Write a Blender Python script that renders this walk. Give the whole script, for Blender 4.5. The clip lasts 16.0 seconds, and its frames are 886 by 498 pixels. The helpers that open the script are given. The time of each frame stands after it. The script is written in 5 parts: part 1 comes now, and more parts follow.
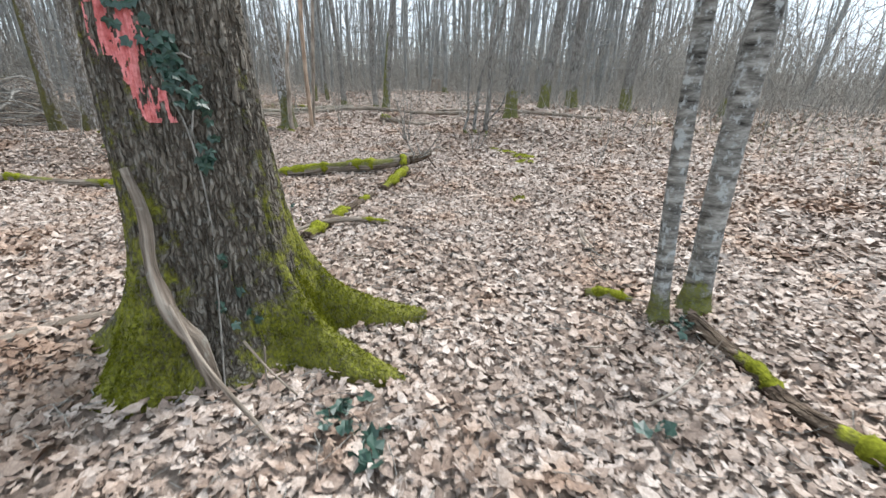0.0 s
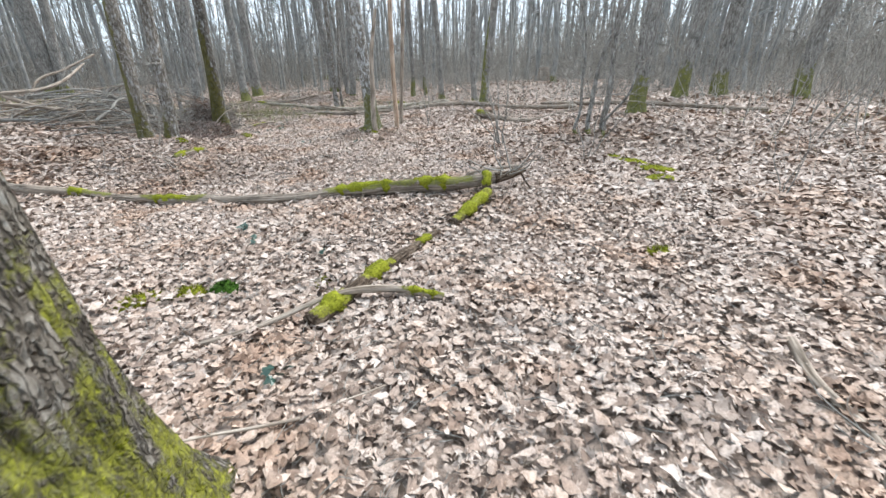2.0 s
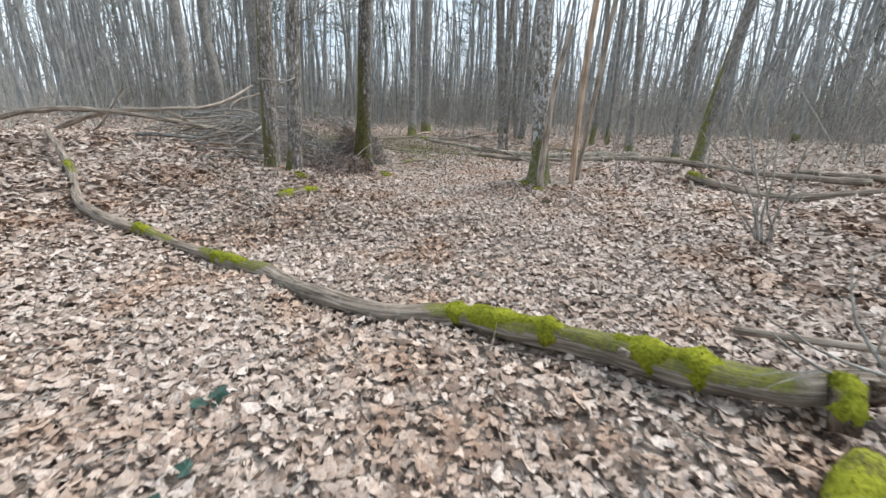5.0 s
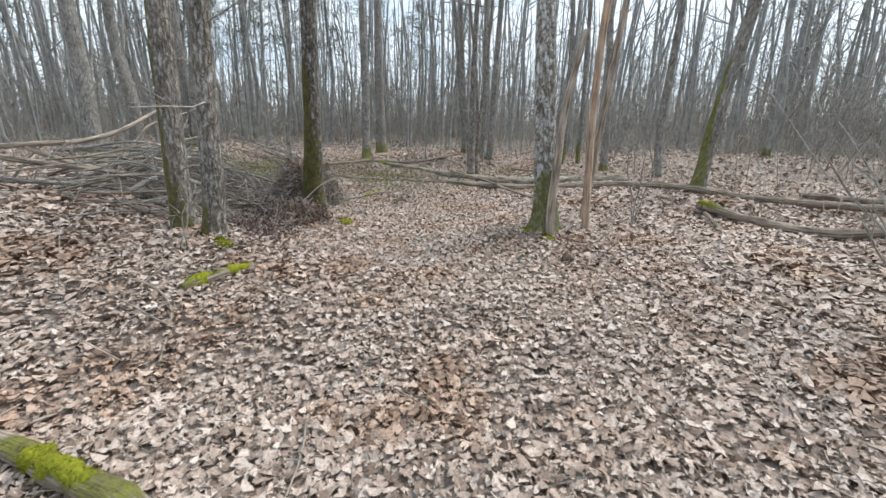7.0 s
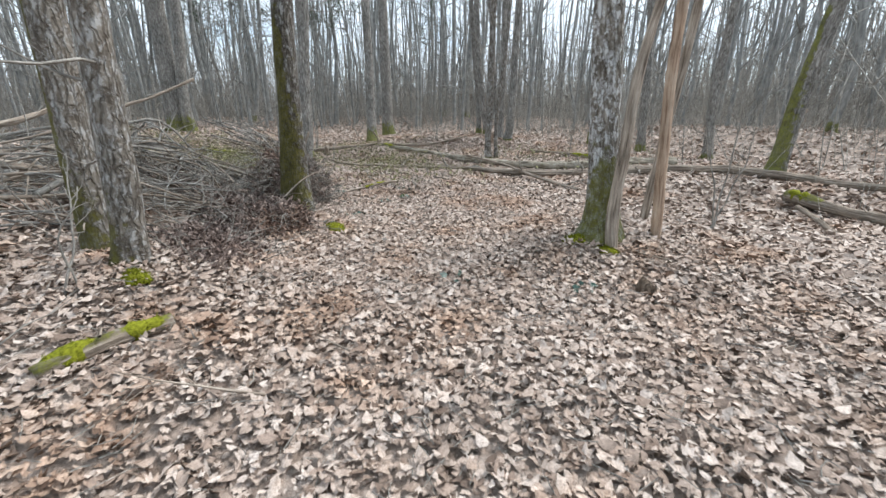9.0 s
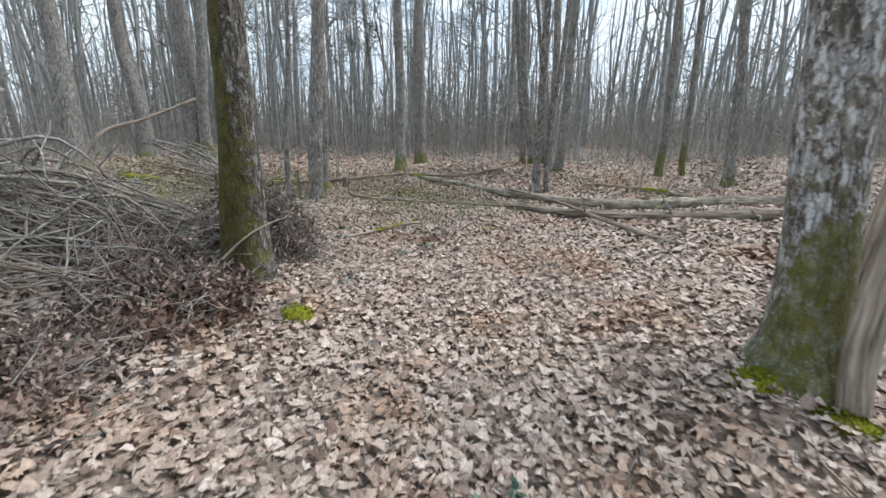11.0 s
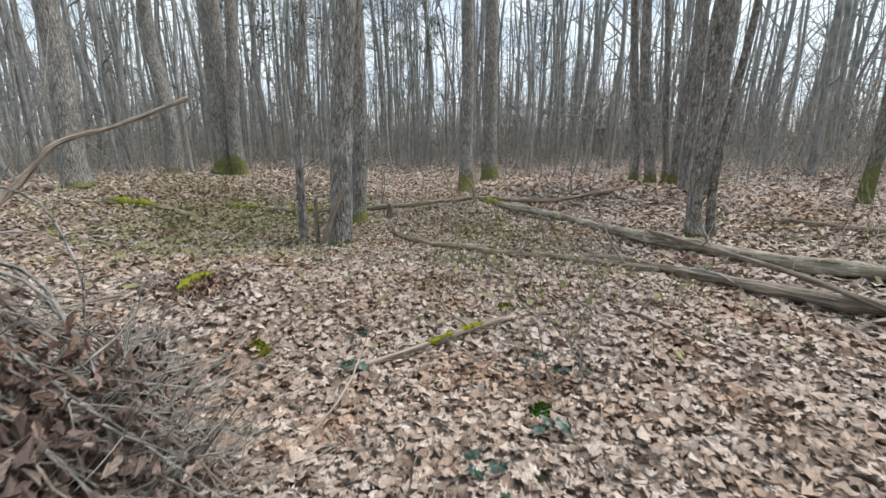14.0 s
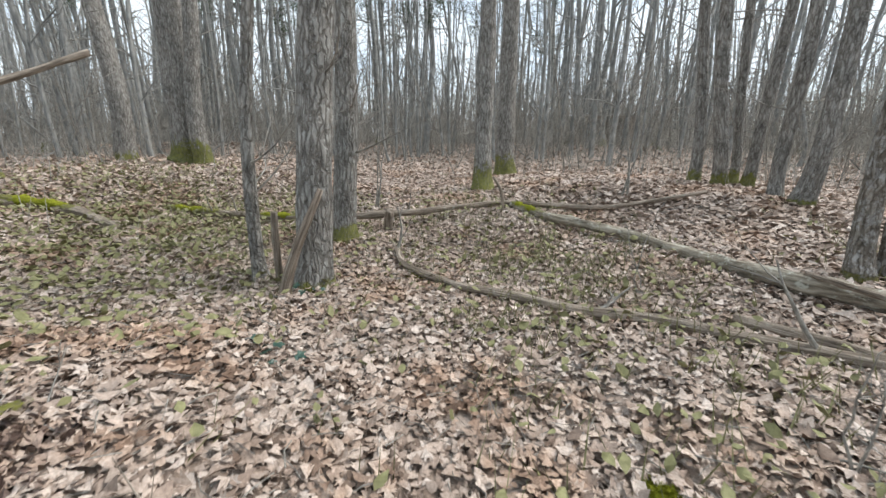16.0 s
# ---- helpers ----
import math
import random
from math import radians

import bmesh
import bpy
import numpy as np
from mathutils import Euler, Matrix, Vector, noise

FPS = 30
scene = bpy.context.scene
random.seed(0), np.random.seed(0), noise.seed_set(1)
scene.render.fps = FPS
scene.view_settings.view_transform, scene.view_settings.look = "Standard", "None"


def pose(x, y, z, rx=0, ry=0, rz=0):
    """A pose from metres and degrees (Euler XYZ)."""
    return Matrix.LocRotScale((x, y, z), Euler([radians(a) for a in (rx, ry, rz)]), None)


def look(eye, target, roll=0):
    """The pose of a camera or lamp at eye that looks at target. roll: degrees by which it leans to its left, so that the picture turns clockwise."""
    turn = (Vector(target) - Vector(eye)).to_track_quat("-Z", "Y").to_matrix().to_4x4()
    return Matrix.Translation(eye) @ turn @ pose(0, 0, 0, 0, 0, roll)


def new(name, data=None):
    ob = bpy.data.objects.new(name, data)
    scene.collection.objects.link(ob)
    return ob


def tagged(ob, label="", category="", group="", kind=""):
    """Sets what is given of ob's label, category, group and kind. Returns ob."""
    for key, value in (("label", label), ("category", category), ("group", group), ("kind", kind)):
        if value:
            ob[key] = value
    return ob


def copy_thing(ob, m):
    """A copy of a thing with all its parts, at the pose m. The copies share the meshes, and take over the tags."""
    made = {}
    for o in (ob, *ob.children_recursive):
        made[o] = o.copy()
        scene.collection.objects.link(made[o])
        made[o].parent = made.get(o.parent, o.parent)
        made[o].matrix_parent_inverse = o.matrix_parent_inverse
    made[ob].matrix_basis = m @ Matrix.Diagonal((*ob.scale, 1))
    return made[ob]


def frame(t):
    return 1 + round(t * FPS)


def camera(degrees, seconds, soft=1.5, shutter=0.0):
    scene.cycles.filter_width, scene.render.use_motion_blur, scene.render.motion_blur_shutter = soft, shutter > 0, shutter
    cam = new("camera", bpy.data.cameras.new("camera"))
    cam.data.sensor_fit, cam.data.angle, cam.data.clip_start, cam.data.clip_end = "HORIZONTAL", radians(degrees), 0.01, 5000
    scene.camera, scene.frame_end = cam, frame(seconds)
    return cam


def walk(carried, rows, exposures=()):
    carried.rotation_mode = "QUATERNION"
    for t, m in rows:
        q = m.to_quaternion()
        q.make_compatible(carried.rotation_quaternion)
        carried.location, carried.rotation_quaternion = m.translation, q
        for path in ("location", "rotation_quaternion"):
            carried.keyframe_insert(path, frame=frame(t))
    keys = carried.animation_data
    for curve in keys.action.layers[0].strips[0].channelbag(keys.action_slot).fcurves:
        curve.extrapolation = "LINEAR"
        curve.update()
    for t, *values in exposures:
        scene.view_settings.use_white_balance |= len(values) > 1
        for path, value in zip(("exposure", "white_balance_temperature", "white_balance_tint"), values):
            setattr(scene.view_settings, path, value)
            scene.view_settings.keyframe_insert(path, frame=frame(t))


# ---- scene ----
cam = camera(94.7, 16.0, soft=1.5, shutter=0.2)
PATH = [
    (0, (0.018, -0.077, 1.525), (0.004, 1.776, 0.772), 1.4),
    (0.5, (-0.104, 0.392, 1.594), (-0.127, 2.242, 0.833), -0.3),
    (1, (-0.024, 0.865, 1.57), (-0.057, 2.713, 0.806), 1.1),
    (1.5, (0.111, 1.337, 1.598), (-0.166, 3.17, 0.847), 0.6),
    (2, (0.05, 1.728, 1.533), (-0.435, 3.5, 0.742), -1.2),
    (2.5, (-0.062, 2.18, 1.617), (-0.616, 3.954, 0.878), -1.4),
    (3, (-0.156, 2.677, 1.593), (-0.927, 4.429, 1.012), -0.7),
    (3.5, (-0.354, 3.109, 1.586), (-1.231, 4.803, 0.988), 2.2),
    (4, (-0.617, 3.517, 1.575), (-1.579, 5.117, 0.859), 2.0),
    (4.5, (-0.871, 3.948, 1.446), (-1.981, 5.485, 0.809), 3.2),
    (5, (-1.208, 4.362, 1.405), (-2.34, 5.891, 0.788), 2.4),
    (5.2, (-1.436, 4.571, 1.419), (-2.611, 6.103, 0.898), 2.0),
    (7.3, (-2.809, 5.858, 1.634), (-3.734, 7.541, 1.074), 2.0),
    (7.5, (-2.861, 5.996, 1.597), (-3.842, 7.644, 1.028), 4.7),
    (8, (-3.011, 6.315, 1.535), (-4.054, 7.898, 0.899), 1.6),
    (8.5, (-3.361, 6.695, 1.549), (-4.348, 8.311, 0.905), 0.5),
    (8.7, (-3.45, 6.798, 1.567), (-4.437, 8.414, 0.922), 0.4),
    (10.8, (-4.545, 8.61, 1.456), (-5.675, 10.178, 0.943), 0.3),
    (11, (-4.702, 8.8, 1.444), (-5.859, 10.349, 0.936), 0.5),
    (11.5, (-5.125, 9.219, 1.467), (-6.354, 10.744, 1.062), 1.0),
    (12, (-5.472, 9.667, 1.429), (-6.731, 11.186, 1.103), 0.5),
    (12.5, (-5.886, 10.099, 1.406), (-7.175, 11.587, 1.051), 2.5),
    (13, (-6.363, 10.425, 1.406), (-7.623, 11.915, 0.97), 4.5),
    (13.5, (-6.736, 10.869, 1.455), (-8.009, 12.341, 0.995), 0.8),
    (14, (-7.125, 11.167, 1.482), (-8.497, 12.546, 1.016), -0.1),
    (14.5, (-7.507, 11.48, 1.537), (-8.844, 12.891, 1.068), 0.1),
    (15, (-7.913, 11.844, 1.498), (-9.244, 13.266, 1.049), 1.8),
    (15.5, (-8.4, 12.136, 1.455), (-9.774, 13.514, 0.993), 1.6),
    (16, (-8.853, 12.402, 1.488), (-10.186, 13.798, 0.965), 0.9),
]
walk(cam, [(t, look(eye, target, roll)) for t, eye, target, roll in PATH],
     [(0, 0.6, 6400, 10), (0.5, 0.75, 6400, 10), (1, 0.72, 6200, 10), (1.5, 0.74, 6300, 10), (2, 0.78, 6300, 10), (2.5, 0.58, 6400, 10), (3.5, 0.31, 6400, 10), (4.5, 0.47, 6400, 10), (5, 0.5, 6400, 10), (7.5, 0.41, 6500, 10),
      (8.5, 0.5, 6450, 10), (11, 0.33, 6350, 10), (12, -0.03, 6350, 10), (12.5, 0.03, 6450, 10), (13, 0.22, 6700, 10), (13.5, 0.42, 6650, 10), (14, 0.28, 6650, 10), (14.5, 0.22, 6700, 10), (15, 0.04, 6750, 10), (15.5, 0.12, 6750, 10), (16, 0.47, 6650, 10)])


# ---- world and sun ----
SUN_EL, SUN_AZ = radians(52), radians(35)   # veiled sun, ahead and to the side of the walk
world = bpy.data.worlds.new("world")
scene.world = world
world.use_nodes = True
wn, wl = world.node_tree.nodes, world.node_tree.links
wn.clear()
sky = wn.new("ShaderNodeTexSky")
sky.sky_type, sky.sun_disc, sky.sun_elevation, sky.sun_rotation = "NISHITA", False, SUN_EL, SUN_AZ
sky.dust_density, sky.air_density = 0.6, 1.0
wcoord = wn.new("ShaderNodeTexCoord")
wmap = wn.new("ShaderNodeMapping")
wmap.inputs["Scale"].default_value = (1.0, 1.0, 2.6)
cloud = wn.new("ShaderNodeTexNoise")
cloud.inputs["Scale"].default_value, cloud.inputs["Detail"].default_value = 2.2, 6
cramp = wn.new("ShaderNodeValToRGB")
cramp.color_ramp.elements[0].position, cramp.color_ramp.elements[1].position = 0.24, 0.50
wmix = wn.new("ShaderNodeMix")
wmix.data_type = "RGBA"
wmix.inputs["B"].default_value = (5.95, 6.8, 7.6, 1)
wbg = wn.new("ShaderNodeBackground")
wbg.inputs["Strength"].default_value = 0.14
wout = wn.new("ShaderNodeOutputWorld")
wl.new(wcoord.outputs["Generated"], wmap.inputs["Vector"])
wl.new(wmap.outputs["Vector"], cloud.inputs["Vector"])
wl.new(cloud.outputs["Fac"], cramp.inputs["Fac"])
wl.new(cramp.outputs["Color"], wmix.inputs["Factor"])
wl.new(sky.outputs["Color"], wmix.inputs["A"])
wl.new(wmix.outputs["Result"], wbg.inputs["Color"])
wl.new(wbg.outputs["Background"], wout.inputs["Surface"])

sun = new("sun", bpy.data.lights.new("sun", "SUN"))
sun.data.energy, sun.data.angle, sun.data.color = 3.5, radians(28), (1.0, 0.975, 0.945)
sun.matrix_world = look((0, 0, 30), (30 * -math.sin(SUN_AZ) * math.cos(SUN_EL), 30 * -math.cos(SUN_AZ) * math.cos(SUN_EL), 30 - 30 * math.sin(SUN_EL)))


# ---- materials ----
def material(name, rough=0.9, spec=0.2):
    m = bpy.data.materials.new(name)
    m.use_nodes = True
    b = m.node_tree.nodes["Principled BSDF"]
    b.inputs["Roughness"].default_value = rough
    b.inputs["Specular IOR Level"].default_value = spec
    return m, m.node_tree.nodes, m.node_tree.links, b


def ramp(n, stops):
    r = n.new("ShaderNodeValToRGB")
    while len(r.color_ramp.elements) < len(stops):
        r.color_ramp.elements.new(0.5)
    for e, (p, c) in zip(r.color_ramp.elements, stops):
        e.position, e.color = p, (*c, 1)
    return r


def noise_node(n, l, coord, scale, detail=4, rough=0.6):
    t = n.new("ShaderNodeTexNoise")
    t.inputs["Scale"].default_value, t.inputs["Detail"].default_value, t.inputs["Roughness"].default_value = scale, detail, rough
    l.new(coord, t.inputs["Vector"])
    return t


def mapped(n, l, coord, scale):
    m = n.new("ShaderNodeMapping")
    m.inputs["Scale"].default_value = scale
    l.new(coord, m.inputs["Vector"])
    return m.outputs["Vector"]


def math_node(n, l, op, a, b=None, clamp=False):
    m = n.new("ShaderNodeMath")
    m.operation, m.use_clamp = op, clamp
    for i, v in enumerate((a, b)):
        if v is None:
            continue
        if isinstance(v, (int, float)):
            m.inputs[i].default_value = v
        else:
            l.new(v, m.inputs[i])
    return m.outputs[0]


def mix_colour(n, l, fac, a, b):
    m = n.new("ShaderNodeMix")
    m.data_type = "RGBA"
    for key, v in (("Factor", fac), ("A", a), ("B", b)):
        if isinstance(v, tuple):
            m.inputs[key].default_value = (*v, 1)
        else:
            l.new(v, m.inputs[key])
    return m.outputs["Result"]


def bump(n, l, b, height, strength, distance):
    k = n.new("ShaderNodeBump")
    k.inputs["Strength"].default_value, k.inputs["Distance"].default_value = strength, distance
    l.new(height, k.inputs["Height"])
    l.new(k.outputs["Normal"], b.inputs["Normal"])


def bark_material(name, dark, mid, pale, around=26, along=5, plates=0.0, lichen=0.0, lichen_colour=(0.42, 0.44, 0.40), lichen_at=0.58, depth=0.012, moss_colour=(0.12, 0.125, 0.02)):
    """Ridged bark along the stem, lichen blotches, and moss where the stem's own moss weight says so."""
    m, n, l, b = material(name, 0.92, 0.15)
    at = n.new("ShaderNodeAttribute")
    at.attribute_name = "grain"
    g = at.outputs["Vector"]
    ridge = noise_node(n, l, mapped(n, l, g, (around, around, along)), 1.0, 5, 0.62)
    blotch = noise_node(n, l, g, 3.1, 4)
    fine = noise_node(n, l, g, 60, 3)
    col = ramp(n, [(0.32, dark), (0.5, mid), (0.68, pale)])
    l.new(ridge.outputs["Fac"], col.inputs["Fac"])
    tint = ramp(n, [(0.3, (0.72, 0.72, 0.70)), (0.7, (1.18, 1.15, 1.10))])
    l.new(blotch.outputs["Fac"], tint.inputs["Fac"])
    mul = n.new("ShaderNodeMix")
    mul.data_type, mul.blend_type = "RGBA", "MULTIPLY"
    mul.inputs["Factor"].default_value = 1.0
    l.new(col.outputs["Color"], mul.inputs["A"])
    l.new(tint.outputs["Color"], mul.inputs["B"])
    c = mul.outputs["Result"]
    if lichen:
        spots = noise_node(n, l, mapped(n, l, g, (1, 1, 0.7)), 19, 6, 0.72)
        f = ramp(n, [(lichen_at, (0, 0, 0)), (lichen_at + 0.07, (lichen,) * 3)])
        l.new(spots.outputs["Fac"], f.inputs["Fac"])
        c = mix_colour(n, l, f.outputs["Color"], c, lichen_colour)
    crack = None
    if plates:
        warp = n.new("ShaderNodeVectorMath")
        warp.operation = "MULTIPLY_ADD"
        l.new(noise_node(n, l, g, 7, 3).outputs["Color"], warp.inputs[0])
        warp.inputs[1].default_value = (0.10, 0.10, 0.25)
        l.new(g, warp.inputs[2])
        vor = n.new("ShaderNodeTexVoronoi")
        vor.feature = "DISTANCE_TO_EDGE"
        vor.inputs["Scale"].default_value = 1.0
        l.new(mapped(n, l, warp.outputs["Vector"], (plates, plates, plates * 0.17)), vor.inputs["Vector"])
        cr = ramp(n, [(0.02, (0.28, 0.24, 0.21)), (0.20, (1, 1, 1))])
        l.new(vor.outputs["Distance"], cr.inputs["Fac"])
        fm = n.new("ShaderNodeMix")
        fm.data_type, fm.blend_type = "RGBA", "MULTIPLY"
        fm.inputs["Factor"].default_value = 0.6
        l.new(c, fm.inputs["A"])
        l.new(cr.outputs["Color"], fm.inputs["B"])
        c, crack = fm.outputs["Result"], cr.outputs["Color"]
    wt = n.new("ShaderNodeAttribute")
    wt.attribute_name = "moss"
    ragged = noise_node(n, l, g, 9, 6, 0.7)
    f = math_node(n, l, "ADD", wt.outputs["Fac"], math_node(n, l, "MULTIPLY", math_node(n, l, "SUBTRACT", ragged.outputs["Fac"], 0.5), 1.9))
    f = math_node(n, l, "MULTIPLY", math_node(n, l, "SUBTRACT", f, 0.45), 4.0, True)
    f = math_node(n, l, "MULTIPLY", f, math_node(n, l, "ADD", math_node(n, l, "MULTIPLY", fine.outputs["Fac"], 0.9), 0.35, True))
    mossy = ramp(n, [(0.36, tuple(v * 0.32 for v in moss_colour)), (0.62, tuple(v * 1.55 for v in moss_colour))])
    l.new(math_node(n, l, "ADD", math_node(n, l, "MULTIPLY", fine.outputs["Fac"], 0.45), math_node(n, l, "MULTIPLY", ragged.outputs["Fac"], 0.55)), mossy.inputs["Fac"])
    c = mix_colour(n, l, f, c, mossy.outputs["Color"])
    l.new(c, b.inputs["Base Color"])
    h = math_node(n, l, "ADD", ridge.outputs["Fac"], math_node(n, l, "MULTIPLY", fine.outputs["Fac"], 0.25))
    if crack:
        bare = math_node(n, l, "SUBTRACT", 1.0, math_node(n, l, "MULTIPLY", f, 0.9, True))
        h = math_node(n, l, "ADD", math_node(n, l, "MULTIPLY", h, 0.5), math_node(n, l, "MULTIPLY", crack, bare))
    bump(n, l, b, h, 1.0, depth)
    return m


def litter_material(name, stops, by="island"):
    """Dead leaves: one shade a leaf, with veins and blotches."""
    m, n, l, b = material(name, 0.62, 0.3)
    if by == "island":
        r = n.new("ShaderNodeNewGeometry").outputs["Random Per Island"]
    else:
        r = n.new("ShaderNodeObjectInfo").outputs["Random"]
    col = ramp(n, stops)
    l.new(r, col.inputs["Fac"])
    co = n.new("ShaderNodeTexCoord").outputs["Object"]
    spots = noise_node(n, l, co, 62, 5, 0.75)
    tint = ramp(n, [(0.32, (0.58, 0.53, 0.5)), (0.62, (1.12, 1.09, 1.06))])
    l.new(spots.outputs["Fac"], tint.inputs["Fac"])
    mul = n.new("ShaderNodeMix")
    mul.data_type, mul.blend_type = "RGBA", "MULTIPLY"
    mul.inputs["Factor"].default_value = 1.0
    l.new(col.outputs["Color"], mul.inputs["A"])
    l.new(tint.outputs["Color"], mul.inputs["B"])
    patch = noise_node(n, l, n.new("ShaderNodeNewGeometry").outputs["Position"], 1.1, 5, 0.65)
    warm = ramp(n, [(0.40, (0.98, 1.0, 1.02)), (0.52, (1.0, 1.0, 1.0)), (0.62, (0.9, 0.79, 0.70)), (0.74, (0.66, 0.53, 0.45))])
    l.new(patch.outputs["Fac"], warm.inputs["Fac"])
    mul2 = n.new("ShaderNodeMix")
    mul2.data_type, mul2.blend_type = "RGBA", "MULTIPLY"
    mul2.inputs["Factor"].default_value = 1.0
    l.new(mul.outputs["Result"], mul2.inputs["A"])
    l.new(warm.outputs["Color"], mul2.inputs["B"])
    l.new(mul2.outputs["Result"], b.inputs["Base Color"])
    bump(n, l, b, spots.outputs["Fac"], 0.6, 0.008)
    return m


def green_material(name, dark, light, scale=40, rough=0.95, strength=1.0, distance=0.012, spec=0.1):
    m, n, l, b = material(name, rough, spec)
    co = n.new("ShaderNodeTexCoord").outputs["Object"]
    t = noise_node(n, l, co, scale, 5, 0.7)
    broad = noise_node(n, l, co, scale / 8, 3)
    v = math_node(n, l, "ADD", math_node(n, l, "MULTIPLY", t.outputs["Fac"], 0.65), math_node(n, l, "MULTIPLY", broad.outputs["Fac"], 0.35))
    col = ramp(n, [(0.36, dark), (0.62, light)])
    l.new(v, col.inputs["Fac"])
    l.new(col.outputs["Color"], b.inputs["Base Color"])
    bump(n, l, b, t.outputs["Fac"], strength, distance)
    return m


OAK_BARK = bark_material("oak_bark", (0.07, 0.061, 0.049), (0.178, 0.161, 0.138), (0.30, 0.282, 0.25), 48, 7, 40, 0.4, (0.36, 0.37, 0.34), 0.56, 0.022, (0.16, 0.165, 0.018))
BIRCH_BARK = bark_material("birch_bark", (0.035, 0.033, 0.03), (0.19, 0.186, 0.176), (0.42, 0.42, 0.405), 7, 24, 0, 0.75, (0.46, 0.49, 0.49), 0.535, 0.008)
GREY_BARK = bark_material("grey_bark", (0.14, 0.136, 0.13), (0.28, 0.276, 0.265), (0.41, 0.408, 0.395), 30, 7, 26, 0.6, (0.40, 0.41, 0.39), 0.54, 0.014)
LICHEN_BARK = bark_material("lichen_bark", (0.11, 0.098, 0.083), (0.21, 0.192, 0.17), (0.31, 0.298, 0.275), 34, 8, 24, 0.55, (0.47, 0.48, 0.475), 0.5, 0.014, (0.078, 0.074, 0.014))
# darker copy of the lichen bark: one trunk's shade put into the colour
SHADED_LICHEN = bark_material("shaded_lichen_bark", (0.05, 0.044, 0.038), (0.12, 0.11, 0.098), (0.21, 0.20, 0.185), 34, 8, 24, 0.6, (0.42, 0.43, 0.42), 0.52, 0.016, (0.072, 0.065, 0.013))
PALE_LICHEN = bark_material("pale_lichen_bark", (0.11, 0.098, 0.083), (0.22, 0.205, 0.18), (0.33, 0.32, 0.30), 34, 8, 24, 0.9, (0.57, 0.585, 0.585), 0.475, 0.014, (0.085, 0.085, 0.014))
# grey bark of far stems, with bluish distance haze mixed into its colour
FAR_HAZE_BARK = bark_material("far_haze_bark", (0.15, 0.156, 0.156), (0.265, 0.275, 0.275), (0.37, 0.38, 0.38), 14, 3, 0, 0.45, (0.36, 0.37, 0.36), 0.54, 0.01)
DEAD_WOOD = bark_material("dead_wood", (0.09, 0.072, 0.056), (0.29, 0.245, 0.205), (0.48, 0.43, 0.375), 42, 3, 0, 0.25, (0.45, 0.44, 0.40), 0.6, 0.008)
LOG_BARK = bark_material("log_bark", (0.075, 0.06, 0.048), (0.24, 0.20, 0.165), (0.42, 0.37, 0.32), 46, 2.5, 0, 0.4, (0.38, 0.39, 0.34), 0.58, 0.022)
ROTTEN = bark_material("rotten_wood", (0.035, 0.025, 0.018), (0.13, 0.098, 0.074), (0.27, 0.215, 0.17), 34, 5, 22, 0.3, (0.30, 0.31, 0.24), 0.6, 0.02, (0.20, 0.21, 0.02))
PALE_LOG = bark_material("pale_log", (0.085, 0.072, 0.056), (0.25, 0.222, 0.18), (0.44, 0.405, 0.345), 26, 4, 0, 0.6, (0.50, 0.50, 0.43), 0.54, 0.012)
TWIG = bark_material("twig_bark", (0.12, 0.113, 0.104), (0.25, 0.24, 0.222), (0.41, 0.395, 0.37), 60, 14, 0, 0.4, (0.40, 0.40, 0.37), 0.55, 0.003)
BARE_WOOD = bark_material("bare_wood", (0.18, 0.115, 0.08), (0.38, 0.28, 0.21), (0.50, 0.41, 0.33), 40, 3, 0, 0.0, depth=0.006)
MOSS = green_material("moss", (0.075, 0.082, 0.008), (0.27, 0.285, 0.026), 55)
DARK_MOSS = green_material("dark_moss", (0.012, 0.03, 0.004), (0.06, 0.13, 0.018), 70)
IVY = green_material("ivy_leaf", (0.009, 0.032, 0.024), (0.04, 0.09, 0.062), 30, 0.4, 0.2, 0.004, 0.5)
HERB = green_material("herb_leaf", (0.12, 0.118, 0.05), (0.26, 0.25, 0.125), 20, 0.7, 0.2, 0.004, 0.3)
PINE = green_material("pine_needles", (0.02, 0.035, 0.018), (0.07, 0.10, 0.05), 8, 0.8, 0.2, 0.004, 0.2)
PAINT = green_material("pink_paint", (0.50, 0.11, 0.10), (0.84, 0.33, 0.33), 45, 0.6, 0.8, 0.006, 0.3)
LITTER_STOPS = [(0.0, (0.145, 0.106, 0.082)), (0.12, (0.262, 0.20, 0.161)), (0.36, (0.39, 0.315, 0.264)), (0.70, (0.49, 0.412, 0.356)), (1.0, (0.60, 0.53, 0.475))]
LITTER = litter_material("dead_leaves", LITTER_STOPS)
LITTER_PIECE = litter_material("dead_leaf", LITTER_STOPS, "object")
BRACKEN = litter_material("dark_dead_leaves", [(0.0, (0.07, 0.05, 0.043)), (0.5, (0.18, 0.135, 0.118)), (1.0, (0.37, 0.305, 0.27))])

SOIL, n, l, b = material("forest_soil", 0.95, 0.15)
co = n.new("ShaderNodeTexCoord").outputs["Object"]
cells = n.new("ShaderNodeTexVoronoi")
cells.inputs["Scale"].default_value = 9
l.new(co, cells.inputs["Vector"])
wild = noise_node(n, l, co, 22, 6, 0.7)
broad = noise_node(n, l, co, 0.7, 5)
c1 = ramp(n, [(0.0, (0.13, 0.095, 0.072)), (0.3, (0.32, 0.255, 0.21)), (0.7, (0.46, 0.385, 0.335)), (1.0, (0.58, 0.515, 0.46))])
l.new(cells.outputs["Color"], c1.inputs["Fac"])
